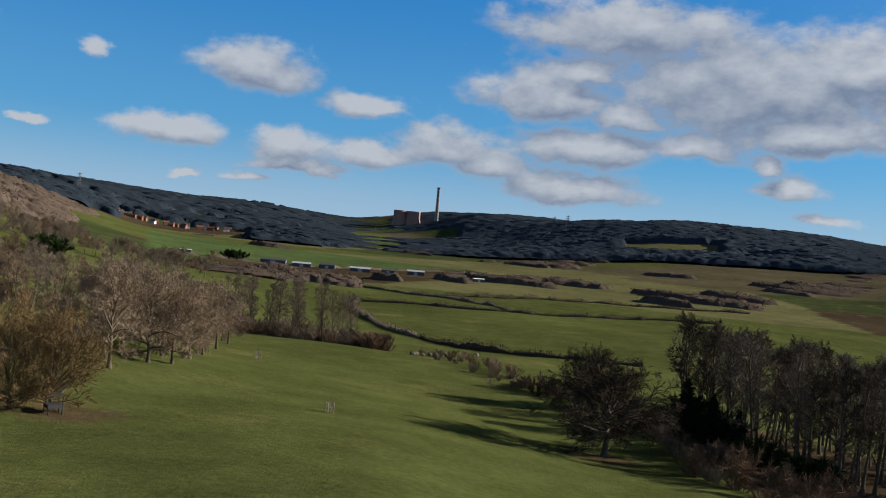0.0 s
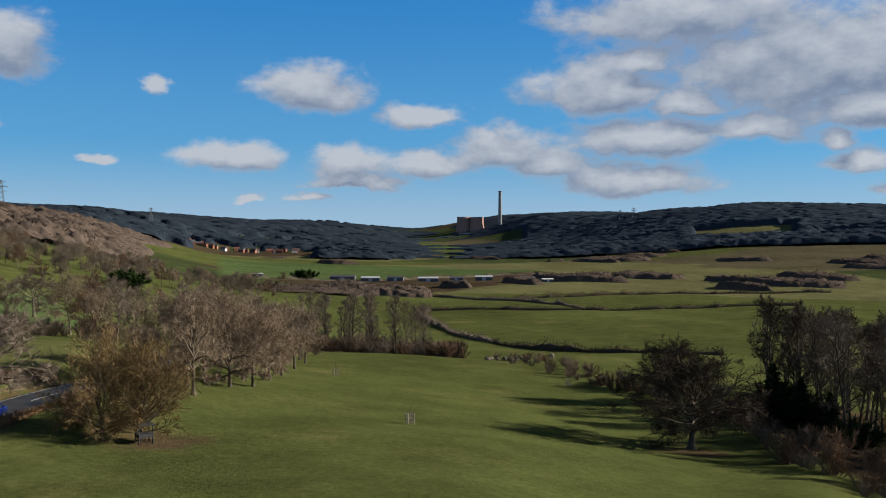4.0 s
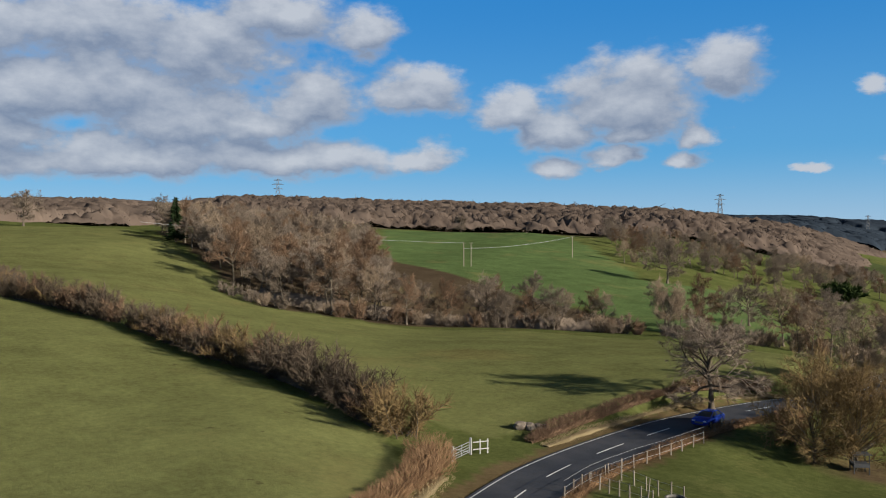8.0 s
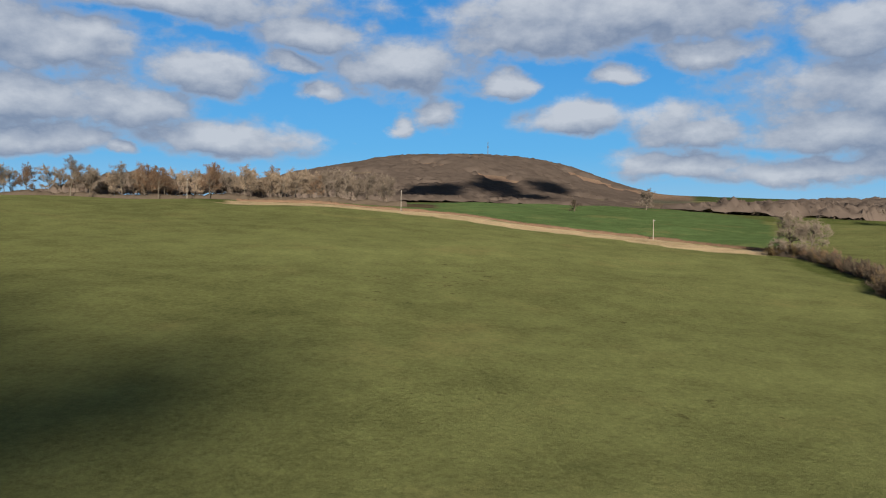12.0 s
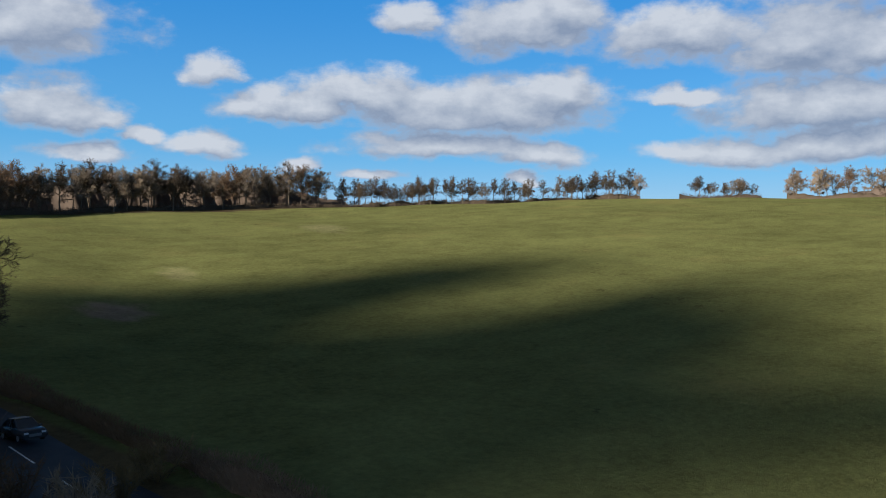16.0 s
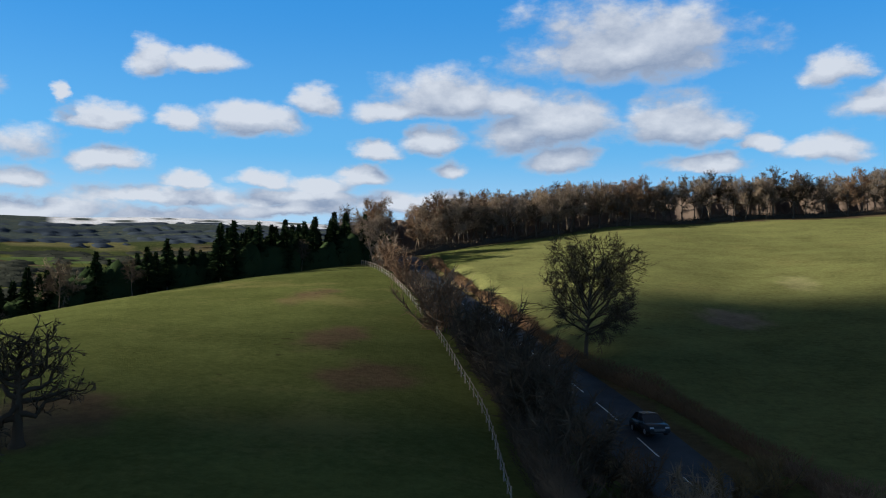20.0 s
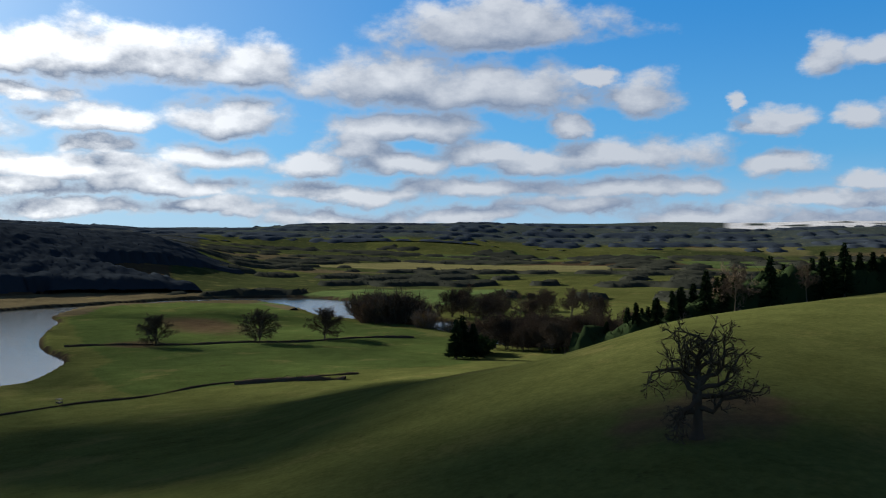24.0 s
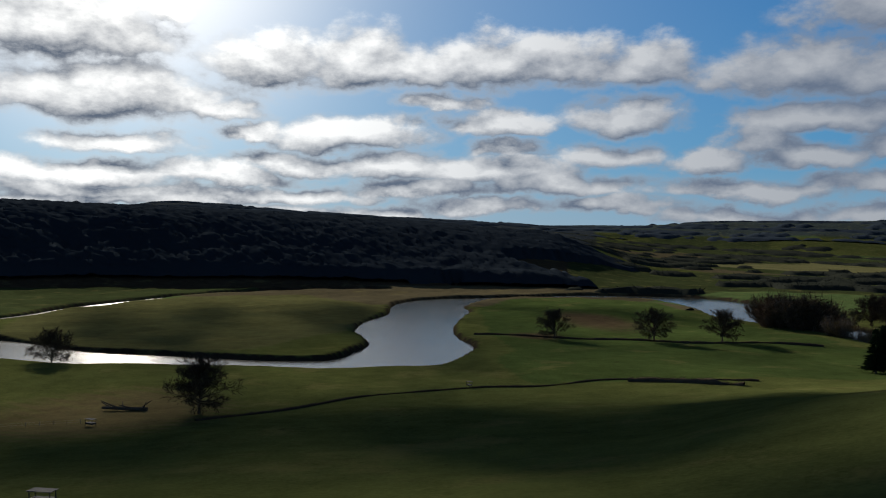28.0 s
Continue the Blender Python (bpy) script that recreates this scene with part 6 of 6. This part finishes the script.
fence([(-40, 48), (-41.5, 53), (-42.2, 58), (-42.5, 64), (-43, 72)], 1.7, 1.15, "weathered post-and-wire fence along the road", 1, wires=3, top=False)
fence([(-41.2, 52.5), (-39, 52), (-37, 51.8), (-34.6, 51.2)], 1.6, 1.2, "weathered stock fence round the field corner", 2, top=False)
fence([(-42, 56), (-39, 55.2), (-36, 54), (-33.6, 53.6)], 1.9, 1.2, "weathered stock fence round the field corner", 3, top=False)
fence([(8, -49), (13, -67), (19, -83), (25, -99), (32, -116), (48, -153), (63, -179)], 2.2, 1.1, "pale weathered post-and-rail fence along the pasture", 4, wires=2)
fence([(207, 100), (209, 80), (212, 62)], 3.0, 1.1, "low stock fence at the foot of the slope", 5, top=False)

# concrete ring trough
tr = anchor("water_trough", -33.4, 52.2, 0, "round concrete cattle trough full of water", "trough")
seg, v, f = 24, [], []
for r, z in ((0.76, -0.2), (0.76, 0.72), (0.66, 0.74), (0.66, 0.45)):
    v += [(r * math.cos(a), r * math.sin(a), z) for a in np.arange(seg) * 2 * math.pi / seg]
for i in range(3):
    f += [(i * seg + k, i * seg + (k + 1) % seg, (i + 1) * seg + (k + 1) % seg, (i + 1) * seg + k) for k in range(seg)]
part("ring", mesh_of("ring", v, f, CONCRETE, False), tr)
part("water", (rod((0, 0, 0.4), (0, 0, 0.58), 0.655, 0.655, 24), WATER), tr)
for a, b, lab in (((-36, 52.6), (-35.2, 51.9), "leaning"), ):
    lp = anchor("leaning_post", *a, 0, "weathered wooden post leaning over", "post")
    part("shaft", (rod((0, 0, -0.2), (0.5, -0.45, 1.7), 0.06, 0.05, 6), POST_WOOD), lp)

# guards round saplings
def guard(x, y, s=1.0):
    gd = anchor("tree_guard", x, y, 0.5, "square wooden guard round a young tree", "tree guard", "tree guards")
    for sx in (-0.55, 0.55):
        for sy in (-0.55, 0.55):
            part("post", (rod((sx * s, sy * s, -0.3), (sx * s, sy * s, 1.9 * s), 0.06, 0.06, 6), POST_WOOD), gd)
    for z in (0.5, 1.1, 1.7):
        for sg in (-0.55, 0.55):
            part("rail", (box(1.2 * s, 0.04, 0.08, (0, sg * s, z * s)), POST_WOOD), gd)
            part("rail", (box(0.04, 1.2 * s, 0.08, (sg * s, 0, z * s)), POST_WOOD), gd)
    part("sapling", (joined(rod((0, 0, -0.2), (0.05, 0, 3.0 * s), 0.04, 0.015, 5), *[rod((0.02, 0, (1.4 + 0.25 * k) * s), (0.5 * math.cos(k * 2.2), 0.5 * math.sin(k * 2.2), (2.0 + 0.25 * k) * s), 0.015, 0.006, 4) for k in range(6)]), BARK), gd)


guard(-8.6, 106.2, 0.72)
guard(-28.5, 168.3, 0.85)
guard(19.0, 181.2, 0.8)


def boulder(x, y, s, seed, label="pale weathered stone lying on the field edge", name="boulder"):
    bm = bmesh.new()
    bmesh.ops.create_icosphere(bm, subdivisions=2, radius=s)
    r = random.Random(seed)
    for vv in bm.verts:
        vv.co *= r.uniform(0.78, 1.12)
        vv.co.z *= 0.75
    b = anchor(name, x, y, seed, label, "stone", "field stones")
    me = bpy.data.meshes.new(name)
    bm.to_mesh(me)
    bm.free()
    me.materials.append(STONE)
    ob = new(name, me)
    ob.matrix_world = b.matrix_world @ Matrix.Translation((0, 0, s * 0.45))
    bpy.data.objects.remove(b)
    tagged(ob, label, "stone", "field stones")


for k, (x, y, s) in enumerate([(-58.2, 63, 0.7), (-57.4, 63.6, 0.6), (-57.0, 64.3, 0.5), (-58.6, 63.8, 0.5), (-56.6, 65.0, 0.4)]):
    boulder(x, y, s, k)
for k in range(16):
    boulder(2 + rng5.uniform(0, 22), 236 + rng5.uniform(-4, 12), rng5.uniform(0.4, 0.9), 20 + k, "pale rubble heaped in the hollow")

# fallen tree by the river meadow
lg = anchor("fallen_tree", 232, 57, 1.2, "dead fallen tree trunk with broken limbs", "log")
part("trunk", (rod((-7, 0, 0.7), (6, 0.6, 0.5), 0.6, 0.35, 10), BARK), lg)
for k, (x0, x1, y1, z1) in enumerate(((-3, -1, 3.5, 2.2), (0, 2.5, -3, 1.8), (2, 5, 2.6, 2.8), (4, 8, -1.5, 1.6), (-5, -6.5, -3, 2.6), (-6, -8, 2, 3.0))):
    part("limb", (rod((x0, 0.2, 0.7), (x1, y1, z1), 0.26, 0.08, 6), BARK), lg)


DULL_STEEL = plain("dull_steel", (0.05, 0.052, 0.055), 0.9, 0.2, 5.0, 0.0)


def feeder(x, y, turn, w_, label):
    fd = anchor("hay_feeder", x, y, turn, label, "feeder", "hay feeders")
    part("tray", (box(w_, 1.2, 0.35, (0, 0, 0.75), 0.03), DULL_STEEL), fd)
    part("roof", (box(w_ + 0.3, 1.5, 0.06, (0, 0, 1.75), 0.01), DULL_STEEL), fd)
    for sx in (-1, 1):
        for sy in (-1, 1):
            part("leg", (rod((sx * w_ * 0.46, sy * 0.55, -0.2), (sx * w_ * 0.46, sy * 0.55, 1.75), 0.05, 0.05, 6), DULL_STEEL), fd)


feeder(95.5, 31.8, 1.3, 2.6, "galvanised sheep feeder under a flat metal roof")
feeder(206, 58, 1.0, 2.4, "galvanised sheep feeder on the lower meadow")
feeder(259, -39, 0.4, 1.6, "small pale feeder by the meadow ditch")
feeder(-31.6, 79.0, 0.7, 1.4, "small galvanised feeder under the hazel bush")


# ---- cars ----
def car(x, y, z, turn, paint, tall, label, pitch=0.0):
    body_mat = plain("car_paint_" + label.split()[0], paint, 0.25, 0.05, 2.0, 0.0, 0.3)
    c = new("car")
    c.matrix_world = Matrix.Translation((x, y, z)) @ Matrix.Rotation(turn, 4, "Z") @ Matrix.Rotation(pitch, 4, "Y")
    tagged(c, label, "car", "cars on the road")
    side = [(-2.05, 0.35), (-2.12, 0.75), (-1.95, 0.95), (-0.95, 1.0), (0.9, 0.98), (1.75, 0.86), (2.1, 0.68), (2.14, 0.38), (1.8, 0.24), (-1.8, 0.24)]
    n = len(side)
    v, f = [], []
    for yy, k in ((-0.88, 0.94), (-0.80, 1.0), (0.80, 1.0), (0.88, 0.94)):
        v += [(px * (1 if abs(yy) < 0.85 else 0.985), yy, 0.6 + (pz - 0.6) * k) for px, pz in side]
    for r in range(3):
        f += [(r * n + i, r * n + (i + 1) % n, (r + 1) * n + (i + 1) % n, (r + 1) * n + i) for i in range(n)]
    f += [tuple(range(n - 1, -1, -1)), tuple(range(3 * n, 4 * n))]
    part("body", mesh_of("body", v, f, body_mat, True), c)
    cab = [(-1.75, 0.95, 0.80), (-1.15, tall, 0.60), (0.15, tall, 0.60), (1.05, 0.95, 0.80)]
    v = [(px, s * py, pz) for s in (-1, 1) for px, pz, py in cab]
    part("cabin_glass", mesh_of("cabin_glass", v, [(0, 1, 2, 3), (7, 6, 5, 4), (0, 4, 5, 1), (2, 6, 7, 3), (1, 5, 6, 2)], GLASS_DARK), c, "dark tinted glass")
    part("roof_panel", (box(1.36, 1.2, 0.05, (-0.5, 0, tall + 0.015), 0.02), body_mat), c)
    for s in (-1, 1):
        part("pillar", (rod((-1.72, s * 0.79, 0.96), (-1.15, s * 0.61, tall), 0.05, 0.05, 6), body_mat), c)
        part("pillar", (rod((1.03, s * 0.79, 0.96), (0.15, s * 0.61, tall), 0.04, 0.04, 6), body_mat), c)
        part("pillar", (rod((-0.4, s * 0.81, 0.96), (-0.45, s * 0.61, tall), 0.04, 0.04, 6), body_mat), c)
        part("headlight", (box(0.12, 0.34, 0.14, (2.08, s * 0.62, 0.66), 0.03), GREY_PALE), c, "clear glass headlight")
        part("tail_light", (box(0.08, 0.3, 0.16, (-2.09, s * 0.64, 0.78), 0.02), plain("tail_red", (0.4, 0.02, 0.02), 0.3, 0.05, 2, 0)), c, "red tail light")
        part("mirror", (box(0.12, 0.2, 0.13, (0.75, s * 0.98, 1.0), 0.03), body_mat), c)
        for xx in (-1.3, 1.32):
            wh = part("wheel", (rod((xx, s * 0.70, 0.32), (xx, s * 0.91, 0.32), 0.32, 0.32, 20), plain("tyre", (0.02, 0.02, 0.02), 0.8, 0.1, 4, 0)), c, "black rubber tyre")
            part("rim", (rod((xx, s * 0.90, 0.32), (xx, s * 0.93, 0.32), 0.21, 0.2, 14), GALVANISED), wh, "silver alloy rim")
    part("grille", (box(0.06, 0.9, 0.22, (2.12, 0, 0.5), 0.02), GREY_DARK), c)
    part("bumper", (box(0.14, 1.6, 0.16, (2.1, 0, 0.34), 0.04), body_mat), c)


car(-48.6 + 1.3, 80, 0.05, math.atan2(-1, 0.1), (0.02, 0.05, 0.32), 1.36, "bright blue hatchback driving along the road")
car(0.3, -69.4, 3.0, math.atan2(18, -7.5), (0.03, 0.035, 0.04), 1.52, "dark grey hatchback on the shaded road", -0.08)

# mast on the great hill
mx, my = polar((99.5, 3060))[0]
mast = anchor("mast", mx, my, 0, "thin mast on the great hill's crest", "mast")
part("shaft", (rod((0, 0, -2), (0, 0, 58), 1.6, 0.9, 6), GREY_DARK), mast)
part("platform", (rod((0, 0, 38), (0, 0, 41), 3.2, 3.2, 8), GREY_DARK), mast)
